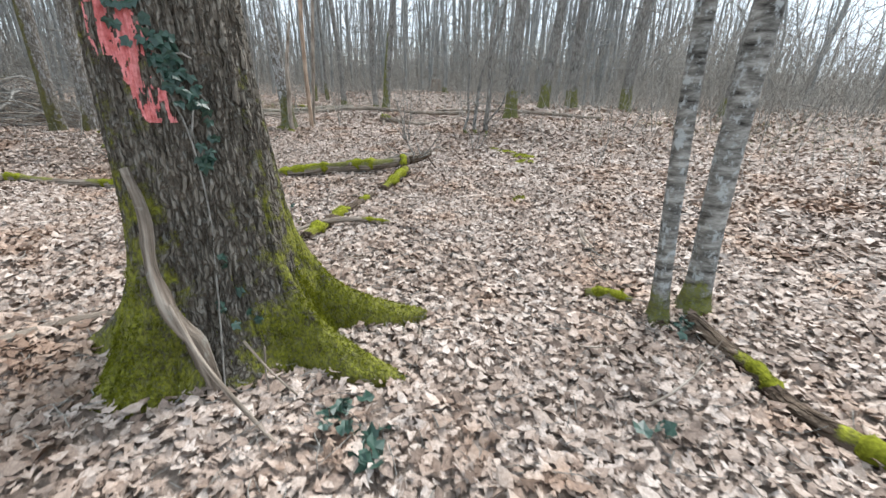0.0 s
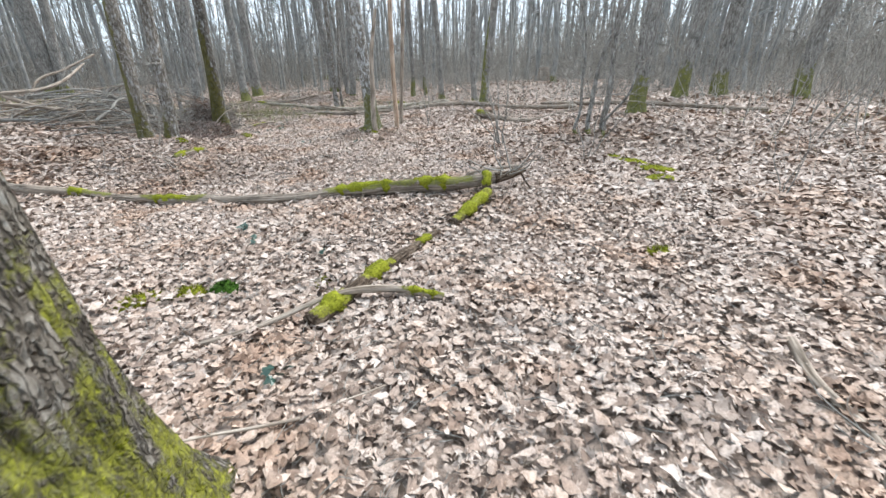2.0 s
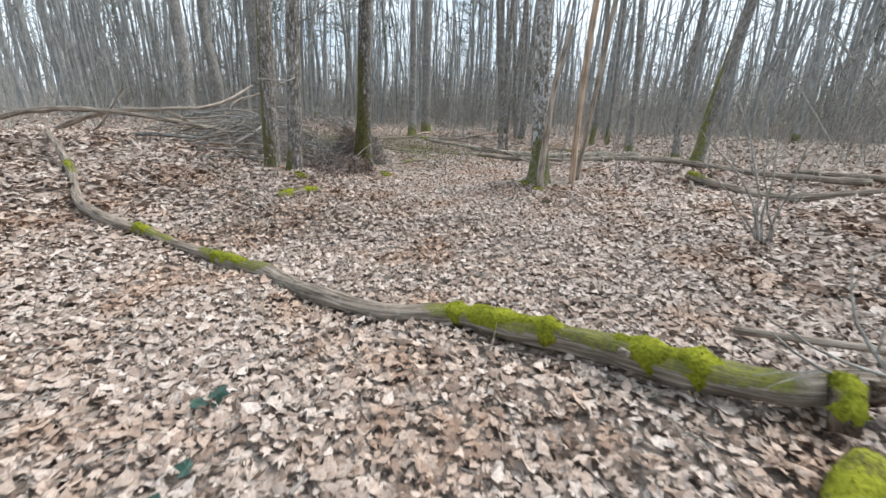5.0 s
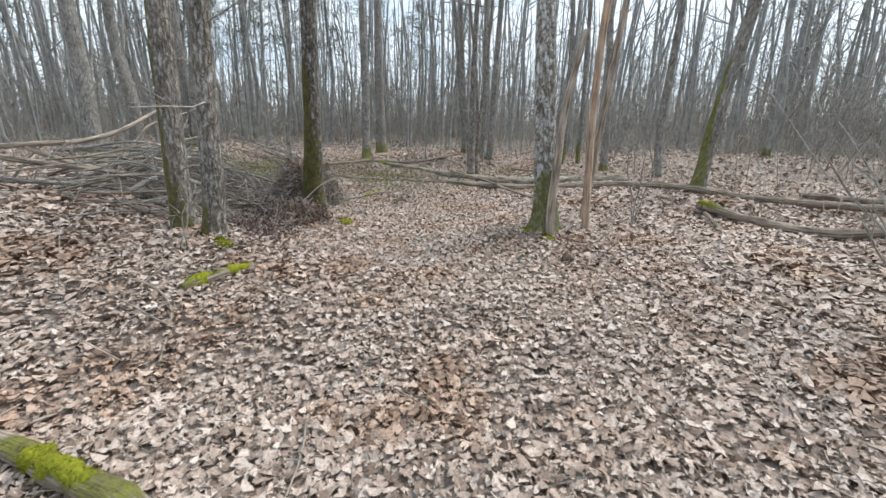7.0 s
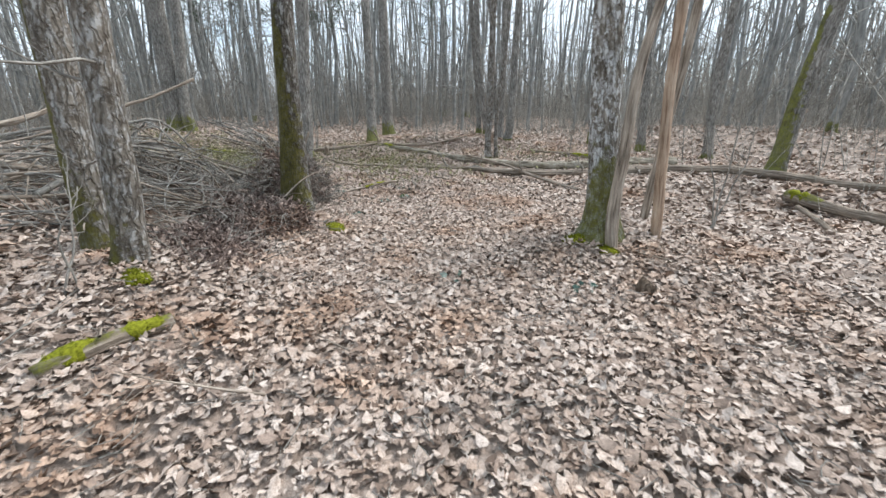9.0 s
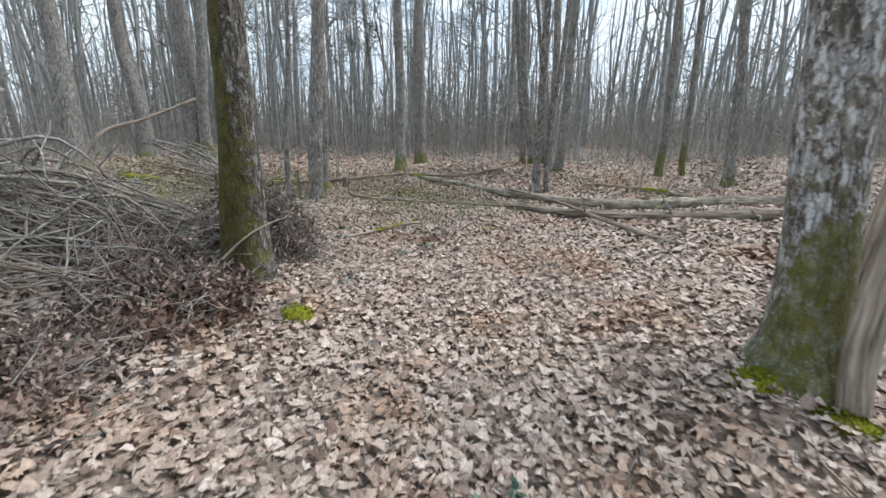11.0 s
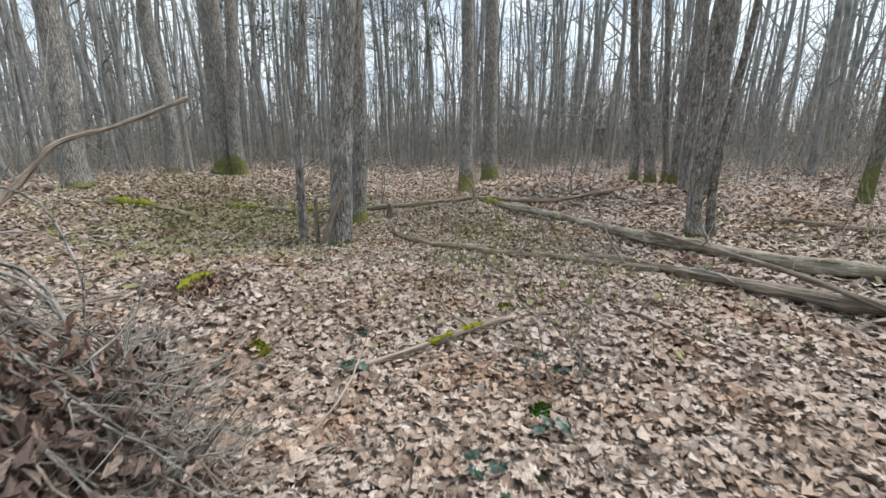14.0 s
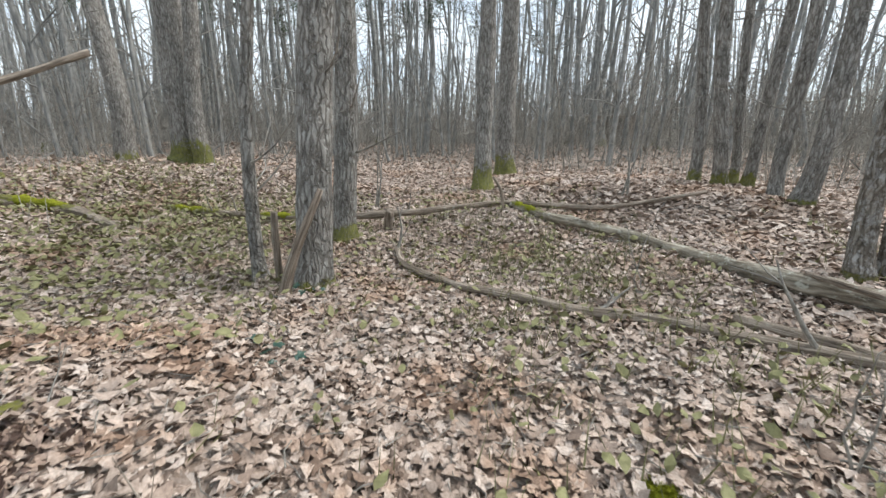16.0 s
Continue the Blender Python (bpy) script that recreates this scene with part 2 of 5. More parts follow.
c2 = ramp(n, [(0.34, (0.13, 0.095, 0.072)), (0.58, (0.42, 0.335, 0.275))])
l.new(wild.outputs["Fac"], c2.inputs["Fac"])
l.new(mix_colour(n, l, math_node(n, l, "MULTIPLY", broad.outputs["Fac"], 0.95), c1.outputs["Color"], c2.outputs["Color"]), b.inputs["Base Color"])
bump(n, l, b, math_node(n, l, "ADD", wild.outputs["Fac"], cells.outputs["Distance"]), 1.0, 0.03)


# ---- mesh building ----
def build(name, verts, faces, attrs=None, smooth=True):
    """A mesh from arrays: faces is a list of (m, 3) or (m, 4) index arrays."""
    me = bpy.data.meshes.new(name)
    verts = np.asarray(verts, np.float32)
    faces = [np.asarray(f, np.int32) for f in faces if len(f)]
    loops = np.concatenate([f.ravel() for f in faces])
    sizes = np.concatenate([np.full(len(f), f.shape[1], np.int32) for f in faces])
    starts = np.concatenate([[0], np.cumsum(sizes)[:-1]]).astype(np.int32)
    me.vertices.add(len(verts))
    me.vertices.foreach_set("co", verts.ravel())
    me.loops.add(len(loops))
    me.loops.foreach_set("vertex_index", loops)
    me.polygons.add(len(sizes))
    me.polygons.foreach_set("loop_start", starts)
    me.polygons.foreach_set("use_smooth", np.full(len(sizes), smooth))
    for key, values in (attrs or {}).items():
        values = np.asarray(values, np.float32)
        if values.ndim == 2:
            me.attributes.new(key, "FLOAT_VECTOR", "POINT").data.foreach_set("vector", values.ravel())
        else:
            me.attributes.new(key, "FLOAT", "POINT").data.foreach_set("value", values)
    me.update(calc_edges=True)
    me.validate()
    return me


class Soup:
    """Collects tubes and leaves into one mesh."""
    def __init__(self):
        self.v, self.f3, self.f4, self.g, self.m, self.count = [], [], [], [], [], 0

    def add(self, v, f3=(), f4=(), g=None, m=None):
        v = np.asarray(v, float)
        self.v.append(v)
        if len(f3):
            self.f3.append(np.asarray(f3) + self.count)
        if len(f4):
            self.f4.append(np.asarray(f4) + self.count)
        self.g.append(v if g is None else g)
        self.m.append(np.zeros(len(v)) if m is None else m)
        self.count += len(v)

    def mesh(self, name, smooth=True):
        faces = ([np.concatenate(self.f3)] if self.f3 else []) + ([np.concatenate(self.f4)] if self.f4 else [])
        return build(name, np.concatenate(self.v), faces, {"grain": np.concatenate(self.g), "moss": np.concatenate(self.m)}, smooth)


def smooth_path(points, step):
    """A Catmull-Rom line through the points."""
    p = np.array([tuple(q) for q in points], float)
    if len(p) == 2:
        k = max(2, int(np.linalg.norm(p[1] - p[0]) / step))
        return p[0] + (p[1] - p[0]) * np.linspace(0, 1, k + 1)[:, None]
    e = np.vstack([2 * p[0] - p[1], p, 2 * p[-1] - p[-2]])
    out = []
    for i in range(1, len(e) - 2):
        k = max(2, int(np.linalg.norm(e[i + 1] - e[i]) / step))
        for t in np.arange(k) / k:
            a, b_, c_, d = e[i - 1], e[i], e[i + 1], e[i + 2]
            out.append(0.5 * (2 * b_ + (c_ - a) * t + (2 * a - 5 * b_ + 4 * c_ - d) * t * t + (3 * b_ - a - 3 * c_ + d) * t ** 3))
    out.append(p[-1])
    return np.array(out)


def tube(path, radii, sides, bumpy=0.0, freq=6.0, moss=None, seed=0.0, caps=True):
    """Vertices, triangles, quads, grain and moss of a round stem along a path."""
    path = np.asarray(path, float)
    k = len(path)
    radii = np.broadcast_to(np.asarray(radii, float), (k,))
    tan = np.gradient(path, axis=0)
    tan /= np.linalg.norm(tan, axis=1)[:, None] + 1e-9
    ref = np.array([1.0, 0, 0]) if abs(tan[0][0]) < 0.8 else np.array([0, 1.0, 0])
    u = np.cross(np.cross(tan, ref), tan)
    u /= np.linalg.norm(u, axis=1)[:, None] + 1e-9
    w = np.cross(tan, u)
    th = np.linspace(0, 2 * np.pi, sides, endpoint=False)
    along = np.concatenate([[0], np.cumsum(np.linalg.norm(np.diff(path, axis=0), axis=1))])
    rr = np.repeat(radii[:, None], sides, 1)
    if bumpy:
        for i in range(k):
            for j in range(sides):
                q = (math.cos(th[j]) * radii[i] * freq + seed, math.sin(th[j]) * radii[i] * freq, along[i] * freq * 0.4)
                rr[i, j] *= 1 + bumpy * noise.fractal(q, 0.8, 2.0, 3)
    d = u[:, None, :] * np.cos(th)[None, :, None] + w[:, None, :] * np.sin(th)[None, :, None]
    v = (path[:, None, :] + d * rr[:, :, None]).reshape(-1, 3)
    g = np.stack([np.cos(th)[None, :] * radii[:, None], np.sin(th)[None, :] * radii[:, None], np.repeat(along[:, None], sides, 1) + seed], -1).reshape(-1, 3)
    a = np.arange(k - 1)[:, None] * sides + np.arange(sides)[None, :]
    nb = np.arange(k - 1)[:, None] * sides + (np.arange(sides)[None, :] + 1) % sides
    quads = np.stack([a, nb, nb + sides, a + sides], -1).reshape(-1, 4)
    tris = []
    mo = np.zeros(k * sides) if moss is None else np.asarray(moss(v, g, th, along), float)
    if caps:
        v = np.vstack([v, path[:1], path[-1:]])
        g = np.vstack([g, [[0, 0, seed]], [[0, 0, along[-1] + seed]]])
        mo = np.concatenate([mo, mo[:1], mo[-1:]])
        s = np.arange(sides)
        tris = np.vstack([np.stack([np.full(sides, k * sides), (s + 1) % sides, s], -1),
                          np.stack([np.full(sides, k * sides + 1), (k - 1) * sides + s, (k - 1) * sides + (s + 1) % sides], -1)])
    return v, tris, quads, g, mo


def part(name, me, mat, parent=None, label="", at=(0, 0, 0)):
    ob = new(name, me)
    ob.location = at
    if mat and not me.materials:
        me.materials.append(mat)
    if parent:
        ob.parent = parent
    return tagged(ob, label) if label else ob


def thing(name, at, label, category, group="", kind=""):
    ob = new(name)
    ob.location = at
    ob.empty_display_size = 0.1
    return tagged(ob, label, category, group, kind)


# ---- ground ----
HILL = np.array([(0, -4, 0), (0, 0, 0), (-1.15, 1.45, 0.11), (-1.27, 2.0, 0.14), (-0.75, 1.9, 0.09), (1.6, 2.4, 0), (-0.3, 2.4, 0.03), (-2.25, 3.9, 0.05), (-1.1, 5.1, 0.04), (-2.6, 6.55, 0.05), (-0.9, 6.5, 0.17), (-9.2, 6.0, 0.45), (-12.0, 7.0, 0.8),
    (-5.2, 6.7, -0.18), (-3.9, 6.5, -0.06), (-7, 5.8, 0.0), (-6.3, 7.7, 0.2), (-6.9, 8, 0.5), (1.5, 8.1, 0.15), (-4.3, 11.3, 0.3), (-4, 10.4, 0.1)] + [
    (-7.95, 10.4, 0.34), (-9.2, 12.6, 0.02), (-8.3, 12.2, 0.02), (-7.2, 11.25, 0.06), (-6.2, 10.3, 0.06), (-9.1, 14, 0.1), (-11, 15.6, 0.17), (-12.25, 14.35, 0.2), (-13.2, 15.3, 0.26), (-12.2, 17.2, 0.45), (-10.6, 17.3, 0.35)] + [
    (-8.9, 14.6, 0.22), (-1.9, 13.9, 0.15), (1.7, 12.1, 0.6), (-2.5, 16, 0.45), (3.4, 15.5, 0.75), (-11.4, 20, 0.75), (-0.9, 26.8, 1.0), (-20.8, 15.5, 0.75)] + [
    (-10, 8.5, 0.7), (8, 5, 0.3), (-10.4, 12.2, 0.4), (-30, 22, 1.1), (-20, 36, 1.2), (0, 45, 1.2), (16, 32, 1.1), (-26, 5, 0.8), (14, 14, 0.8), (-12, -6, 0.2), (10, -8, 0.2)])


def height(x, y):
    x, y = np.asarray(x, float), np.asarray(y, float)
    w = ((x[..., None] - HILL[:, 0]) ** 2 + (y[..., None] - HILL[:, 1]) ** 2 + 0.5) ** -2.2
    z = (w * HILL[:, 2]).sum(-1) / w.sum(-1)
    return z + 0.018 * np.sin(2.1 * x + 0.7 * y) * np.sin(1.7 * y - 0.6 * x) + 0.012 * np.sin(5.3 * x + 1.3) * np.sin(4.7 * y)


def on(x, y, dz=0.0):
    return (x, y, float(height(x, y)) + dz)


def axis(lo, hi, step, reach):
    inner = np.arange(lo, hi + step / 2, step)
    out = step * 1.25 ** np.arange(1, 60)
    grow = np.cumsum(out)
    grow = grow[grow < reach]
    return np.concatenate([lo - grow[::-1], inner, hi + grow])


gx, gy = axis(-17, 6, 0.2, 700), axis(-3, 21, 0.2, 700)
GX, GY = np.meshgrid(gx, gy, indexing="ij")
GZ = height(GX, GY)
idx = np.arange(GX.size).reshape(GX.shape)
quads = np.stack([idx[:-1, :-1], idx[1:, :-1], idx[1:, 1:], idx[:-1, 1:]], -1).reshape(-1, 4)
ground = part("ground", build("ground", np.stack([GX, GY, GZ], -1).reshape(-1, 3), [quads]), SOIL)
tagged(ground, "brown woodland floor of soil under dead leaves", "ground", kind="structure")

# the line walked, used to spread dead leaves most thickly where it passes
LINE = np.array([(0, -1), (0, 1.5), (-0.4, 3.2), (-1.4, 4.6), (-2.9, 6), (-3.6, 7), (-4.7, 8.8), (-6.4, 10.4), (-8, 11.8), (-9.8, 13.2), (-11.5, 15)])


def line_distance(x, y):
    p = np.stack([x, y], -1)
    best = np.full(len(x), 1e9)
    for a, c in zip(LINE[:-1], LINE[1:]):
        d = c - a
        t = np.clip(((p - a) @ d) / (d @ d), 0, 1)
        best = np.minimum(best, np.linalg.norm(p - a - t[:, None] * d, axis=1))
    return best


# ---- stems and trees ----
def twist(path, amount, rng, freq=1.0):
    """A path made slightly crooked."""
    k = len(path)
    t = np.linspace(0, 1, k)
    off = np.zeros((k, 3))
    for f in (1, 2, 3.7):
        off += np.sin(t[:, None] * f * freq * 5 + rng.uniform(0, 6.3, 3)) * amount / f
    off -= off[0]
    return path + off * np.array([1, 1, 0.4])


def limb(soup, start, way, length, radius, rng, level, sides, moss=None, wander=0.10, up=0.25, kids=4):
    """A bare limb with its side twigs."""
    k = 4 if sides == 3 else 5
    way = np.array(way, float) / np.linalg.norm(way)
    p, pts = np.array(start, float), []
    for i in range(k):
        pts.append(p.copy())
        way = way + rng.normal(0, wander * 1.6, 3) + np.array([0, 0, up * 0.22])
        way /= np.linalg.norm(way)
        p = p + way * length / (k - 1)
    pts = np.array(pts)
    soup.add(*tube(pts, np.linspace(radius, radius * 0.25, k), sides, seed=rng.uniform(0, 50), caps=False))
    if level > 0:
        for _ in range(kids):
            i = int(rng.integers(1, k - 1))
            d = pts[i + 1] - pts[i]
            side = np.cross(d, rng.normal(0, 1, 3))
            side /= np.linalg.norm(side) + 1e-9
            limb(soup, pts[i], d / np.linalg.norm(d) + side * rng.uniform(0.6, 1.3), length * rng.uniform(0.35, 0.6), radius * 0.42, rng, level - 1, 3, None, wander, up, kids - 1)


def tree_parts(seed, h, r, lean=(0, 0), rings=26, sides=12, bumpy=0.05, crown_from=0.4, limbs=16, flare=0.6, moss_h=0.0, moss_way=None, moss_top=0.0, crook=0.10, low_twigs=0, level=2, limb_len=0.2, flare_h=None):
    """Trunk mesh and crown mesh, base at the origin."""
    rng = np.random.default_rng(seed)
    t = np.linspace(0, 1, rings) ** 1.7
    path = np.stack([lean[0] * t * h, lean[1] * t * h, -0.08 + t * (h + 0.08)], -1)
    path = twist(path, crook, rng)
    radii = r * (1 - 0.8 * t) + r * flare * np.exp(-np.maximum(path[:, 2], 0) / (flare_h or 0.9 * r + 0.04))

    def moss(v, g, th, along):
        z = v[:, 2]
        low = np.clip(1.35 - z / max(moss_h, 0.01), 0, 1.2) if moss_h else np.zeros(len(v))
        if moss_way is not None:
            ang = np.arctan2(g[:, 1], g[:, 0])
            c = np.cos(ang - moss_way)
            low = low * (0.62 + 0.38 * c) + np.clip(c - 0.55, 0, 1) * 2.2 * np.clip((moss_top - z) / 0.5, 0, 1)
        return low

    trunk = Soup()
    trunk.add(*tube(path, radii, sides, bumpy, 5.0, moss, rng.uniform(0, 30)))
    crown = Soup()
    for i in range(limbs):
        f = crown_from + (0.98 - crown_from) * (i + rng.uniform(0, 1)) / limbs
        j = np.interp(f, t, np.arange(rings))
        base = np.array([np.interp(f, t, path[:, q]) for q in range(3)])
        a = rng.uniform(0, 6.283)
        rr = np.interp(f, t, radii)
        limb(crown, base, (math.cos(a), math.sin(a), rng.uniform(0.35, 1.1)), h * limb_len * (1.25 - 0.7 * f) * rng.uniform(0.7, 1.3), rr * rng.uniform(0.3, 0.55), rng, level, 5, kids=4)
    for i in range(low_twigs):
        z = rng.uniform(0.6, h * crown_from)
        base = np.array([np.interp(z, path[:, 2], path[:, q]) for q in range(3)])
        a = rng.uniform(0, 6.283)
        limb(crown, base, (math.cos(a), math.sin(a), rng.uniform(-0.1, 0.7)), rng.uniform(0.5, 1.5), 0.008 + r * 0.04, rng, 1, 4, kids=3)
    return trunk.mesh("trunk"), (crown.mesh("crown") if crown.count else None)


def tree(at, label, bark, group="", crown_mat=None, dz=0.0, **kw):
    root = thing("tree", on(at[0], at[1], dz), label, "tree", group)
    trunk, crown = tree_parts(**kw)
    part("trunk", trunk, bark, root)
    if crown:
        part("crown", crown, crown_mat or bark, root)
    return root


# ---- the painted oak ----
OAK = (-1.268, 2.018, 0.122)
OAK_SIZE = 0.92
ROOTS = [(-108, 0.27, 0.42, 0.38), (-21, 0.62, 0.13, 0.17), (13, 0.68, 0.12, 0.20), (-62, 0.06, 0.3, 0.2), (75, 0.14, 0.25, 0.25), (140, 0.45, 0.25, 0.25), (-165, 0.3, 0.25, 0.22)]


def oak_radius(a, z, rough=True):
    r = 0.33 * (1 - 0.02 * z) + 0.12 * math.exp(-max(z, 0) / 1.2) + 0.09 * math.exp(-max(z, 0) / 0.6) + 0.10 * max(0, math.cos(a + 0.35)) * math.exp(-max(z, 0) / 0.45)
    for deg, reach, wide, tall in ROOTS:
        d = (a - radians(deg) + math.pi) % (2 * math.pi) - math.pi
        r += reach * math.exp(-(d / wide) ** 2) * math.exp(-max(z, 0) / tall)
    if rough:
        q = (math.cos(a) * 12.5, math.sin(a) * 12.5, z * 2.3)
        r += 0.013 * (1 - 3.0 * abs(noise.fractal(q, 0.9, 2.1, 3))) + 0.035 * noise.noise((math.cos(a) * 1.3, math.sin(a) * 1.3, z * 0.8 + 4))
    return r


def oak_tree():
    root = thing("oak_tree", OAK, "thick old oak, furrowed bark, mossy root flares, pink paint mark", "tree")
    sides = 320
    zs = np.concatenate([np.linspace(-0.12, 0.6, 46), np.linspace(0.62, 2.6, 100), np.linspace(2.75, 15, 50)])
    th = np.linspace(0, 2 * np.pi, sides, endpoint=False)
    v, mo = np.zeros((len(zs), sides, 3)), np.zeros((len(zs), sides))
    for i, z in enumerate(zs):
        for j, a in enumerate(th):
            r = oak_radius(a, z)
            v[i, j] = (math.cos(a) * r, math.sin(a) * r, z)
            left = math.cos(a - radians(-120))
            right = math.cos(a - radians(-8))
            mo[i, j] = max(1.5 * max(left, 0) ** 3 * (1.15 - z / 0.8), 1.25 * max(right, 0) ** 2 * (1.15 - z / 0.62), 0.85 * max(left, 0) ** 2 * (1 - z / 3.0), (0.95 + 0.5 * noise.noise((math.cos(a) * 4, math.sin(a) * 4, z * 2.2))) * max(math.cos(a - radians(18)), 0) * (1 - z / 2.3), 0.2 - 0.1 * z, 0)
    a = np.arange(len(zs) - 1)[:, None] * sides + np.arange(sides)[None, :]
    nb = np.arange(len(zs) - 1)[:, None] * sides + (np.arange(sides)[None, :] + 1) % sides
    quads = np.stack([a, nb, nb + sides, a + sides], -1).reshape(-1, 4)
    flat = v.reshape(-1, 3)
    g = flat.copy()
    me = build("trunk", flat, [quads], {"grain": g, "moss": mo.ravel()})
    part("trunk", me, OAK_BARK, root)
    rng = np.random.default_rng(5)
    crown = Soup()
    for i in range(14):
        z = 6 + 9 * i / 14
        a = rng.uniform(0, 6.28)
        limb(crown, (0, 0, z), (math.cos(a), math.sin(a), rng.uniform(0.3, 0.9)), rng.uniform(3, 5.5), 0.14 - 0.005 * i, rng, 2, 6)
    limb(crown, (0, 0, 14.9), (0.1, 0.1, 1), 5, 0.2, rng, 2, 6)
    part("crown", crown.mesh("crown"), OAK_BARK, root)
    # sprayed mark: ragged patches that follow the bark
    verts, faces = [], []
    na, nz = 90, 150
    keep = {}
    for i in range(na):
        for j in range(nz):
            aa, z = radians(-116 + 50 * i / na), 1.33 + 1.0 * j / nz
            u = i / na
            stripe = min(abs(u - 0.26 - 0.06 * math.sin(z * 9)), abs(u - 0.62 + 0.35 * (z - 1.75)) * 1.2)
            low = abs(u - 0.45 - 0.9 * (1.72 - z)) if z < 1.72 else 1
            m = (0.15 - min(stripe if z > 1.6 else 1, low * 1.1)) * 3 + 0.95 * noise.fractal((aa * 11, z * 7, 1.7), 0.8, 2, 4)
            if m > 0.02:
                keep[i, j] = True
    for (i, j) in keep:
        base = len(verts)
        for di, dj in ((0, 0), (1, 0), (1, 1), (0, 1)):
            aa, z = radians(-116 + 50 * (i + di) / na), 1.33 + 1.0 * (j + dj) / nz
            r = oak_radius(aa, z) + 0.005
            verts.append((math.cos(aa) * r, math.sin(aa) * r, z))
        faces.append((base, base + 1, base + 2, base + 3))
    part("paint_mark", build("paint_mark", verts, [faces]), PAINT, root, "faded pink sprayed forester's mark")
    root.scale = (OAK_SIZE,) * 3
    return root


def leaf_outline(kind):
    if kind == "maple":
        pol = [(10, 0.76), (27, 0.52), (46, 0.94), (68, 0.58), (90, 1.05), (112, 0.58), (134, 0.94), (153, 0.52), (170, 0.76), (270, 0.40)]
    elif kind == "oak":
        pol = [(20, 0.34), (40, 0.42), (58, 0.40), (70, 0.72), (90, 1.0), (110, 0.72), (122, 0.40), (140, 0.42), (160, 0.34), (270, 0.6)]
    elif kind == "ivy":
        pol = [(0, 0.55), (30, 0.75), (50, 0.5), (90, 1.0), (130, 0.5), (150, 0.75), (180, 0.55), (225, 0.5), (270, 0.2), (315, 0.5)]
    else:
        pol = [(0, 0.48), (50, 0.72), (90, 1.0), (130, 0.72), (180, 0.48), (270, 0.7)]
    return np.array([(r * math.cos(radians(a)), r * math.sin(radians(a)), 0) for a, r in pol])


def leaf_shape(kind, curl, cup, seed=0):
    rng = np.random.default_rng(seed)
    if kind == "fold":
        return np.array([(0, -0.85, 0), (0.55, 0.1 + rng.normal(0, 0.1), curl), (0, 1.0, cup), (-0.5, rng.normal(0, 0.12), curl * 0.8)]), np.array([(0, 1, 2), (0, 2, 3)])
    o = leaf_outline(kind)
    o[:, :2] *= rng.uniform(0.88, 1.12, (len(o), 1))
    o = np.vstack([[(0, 0.05, 0)], o])
    o[:, 2] = curl * o[:, 0] ** 2 * 0.9 + cup * (o[:, 1] - 0.1) ** 2 * 0.7 + rng.normal(0, 0.13, len(o))
    o[0, 2] = -0.06
    k = len(o) - 1
    s = np.arange(k)
    if kind in ("maple", "oak"):
        k = len(o) - 2
        return o[1:], np.array([(k, q, q + 1) for q in range(k - 1)])
    if kind == "oval":
        return o[1:], np.array([(0, 1, 5), (1, 4, 5), (1, 2, 4), (2, 3, 4)])[:, [0, 1, 2]]
    return o, np.stack([np.zeros(k, int), 1 + s, 1 + (s + 1) % k], -1)


oak_tree()

# ivy on the oak: each leaf a part of the climbing plant
ivy = thing("ivy", OAK, "dark green ivy climbing over oak bark", "ivy")
ivy.scale = (OAK_SIZE,) * 3
stem = Soup()
for path in ([(-66, 0.0), (-62, 0.5), (-58, 0.9), (-60, 1.25), (-68, 1.5), (-76, 1.9)], [(-60, 1.25), (-52, 1.45), (-46, 1.42)], [(-68, 1.5), (-60, 1.62), (-50, 1.6)]):
    pts = [(math.cos(radians(a)) * (oak_radius(radians(a), z) + 0.006), math.sin(radians(a)) * (oak_radius(radians(a), z) + 0.006), z) for a, z in path]
    sp = smooth_path(pts, 0.05)
    stem.add(*tube(sp, 0.005, 5, seed=1))
part("stem", stem.mesh("stem"), TWIG, ivy)
ivy_shapes = []
for i in range(3):
    v, f = leaf_shape("ivy", -0.35, -0.3, 40 + i)
    ivy_shapes.append(build("ivy_leaf", v * 0.042, [f], smooth=False))
rng = np.random.default_rng(8)
spots = [(-80 + rng.normal(0, 5), 1.82 + rng.normal(0, 0.07)) for _ in range(20)]
spots += [(-76 + 30 * f + rng.normal(0, 5), 1.68 - 0.26 * f + rng.normal(0, 0.055)) for f in rng.uniform(0, 1, 46)]
spots += [(-53 + rng.normal(0, 4), 1.17 + rng.normal(0, 0.06)) for _ in range(9)] + [(-54 + rng.normal(0, 6), rng.uniform(0.3, 0.7)) for _ in range(9)]
for i, (deg, z) in enumerate(spots):
    a = radians(deg)
    r = oak_radius(a, z) + 0.018
    ob = part("leaf", ivy_shapes[i % 3], IVY, ivy)
    out = Vector((math.cos(a), math.sin(a), 0.35 + rng.normal(0, 0.2)))
    q = out.to_track_quat("Z", "Y").to_matrix().to_4x4()
    ob.matrix_basis = Matrix.Translation((math.cos(a) * r, math.sin(a) * r, z)) @ q @ pose(0, 0, 0, rng.normal(0, 18), rng.normal(0, 18), 180 + rng.normal(0, 40)) @ Matrix.Scale(rng.uniform(0.7, 1.25), 4)


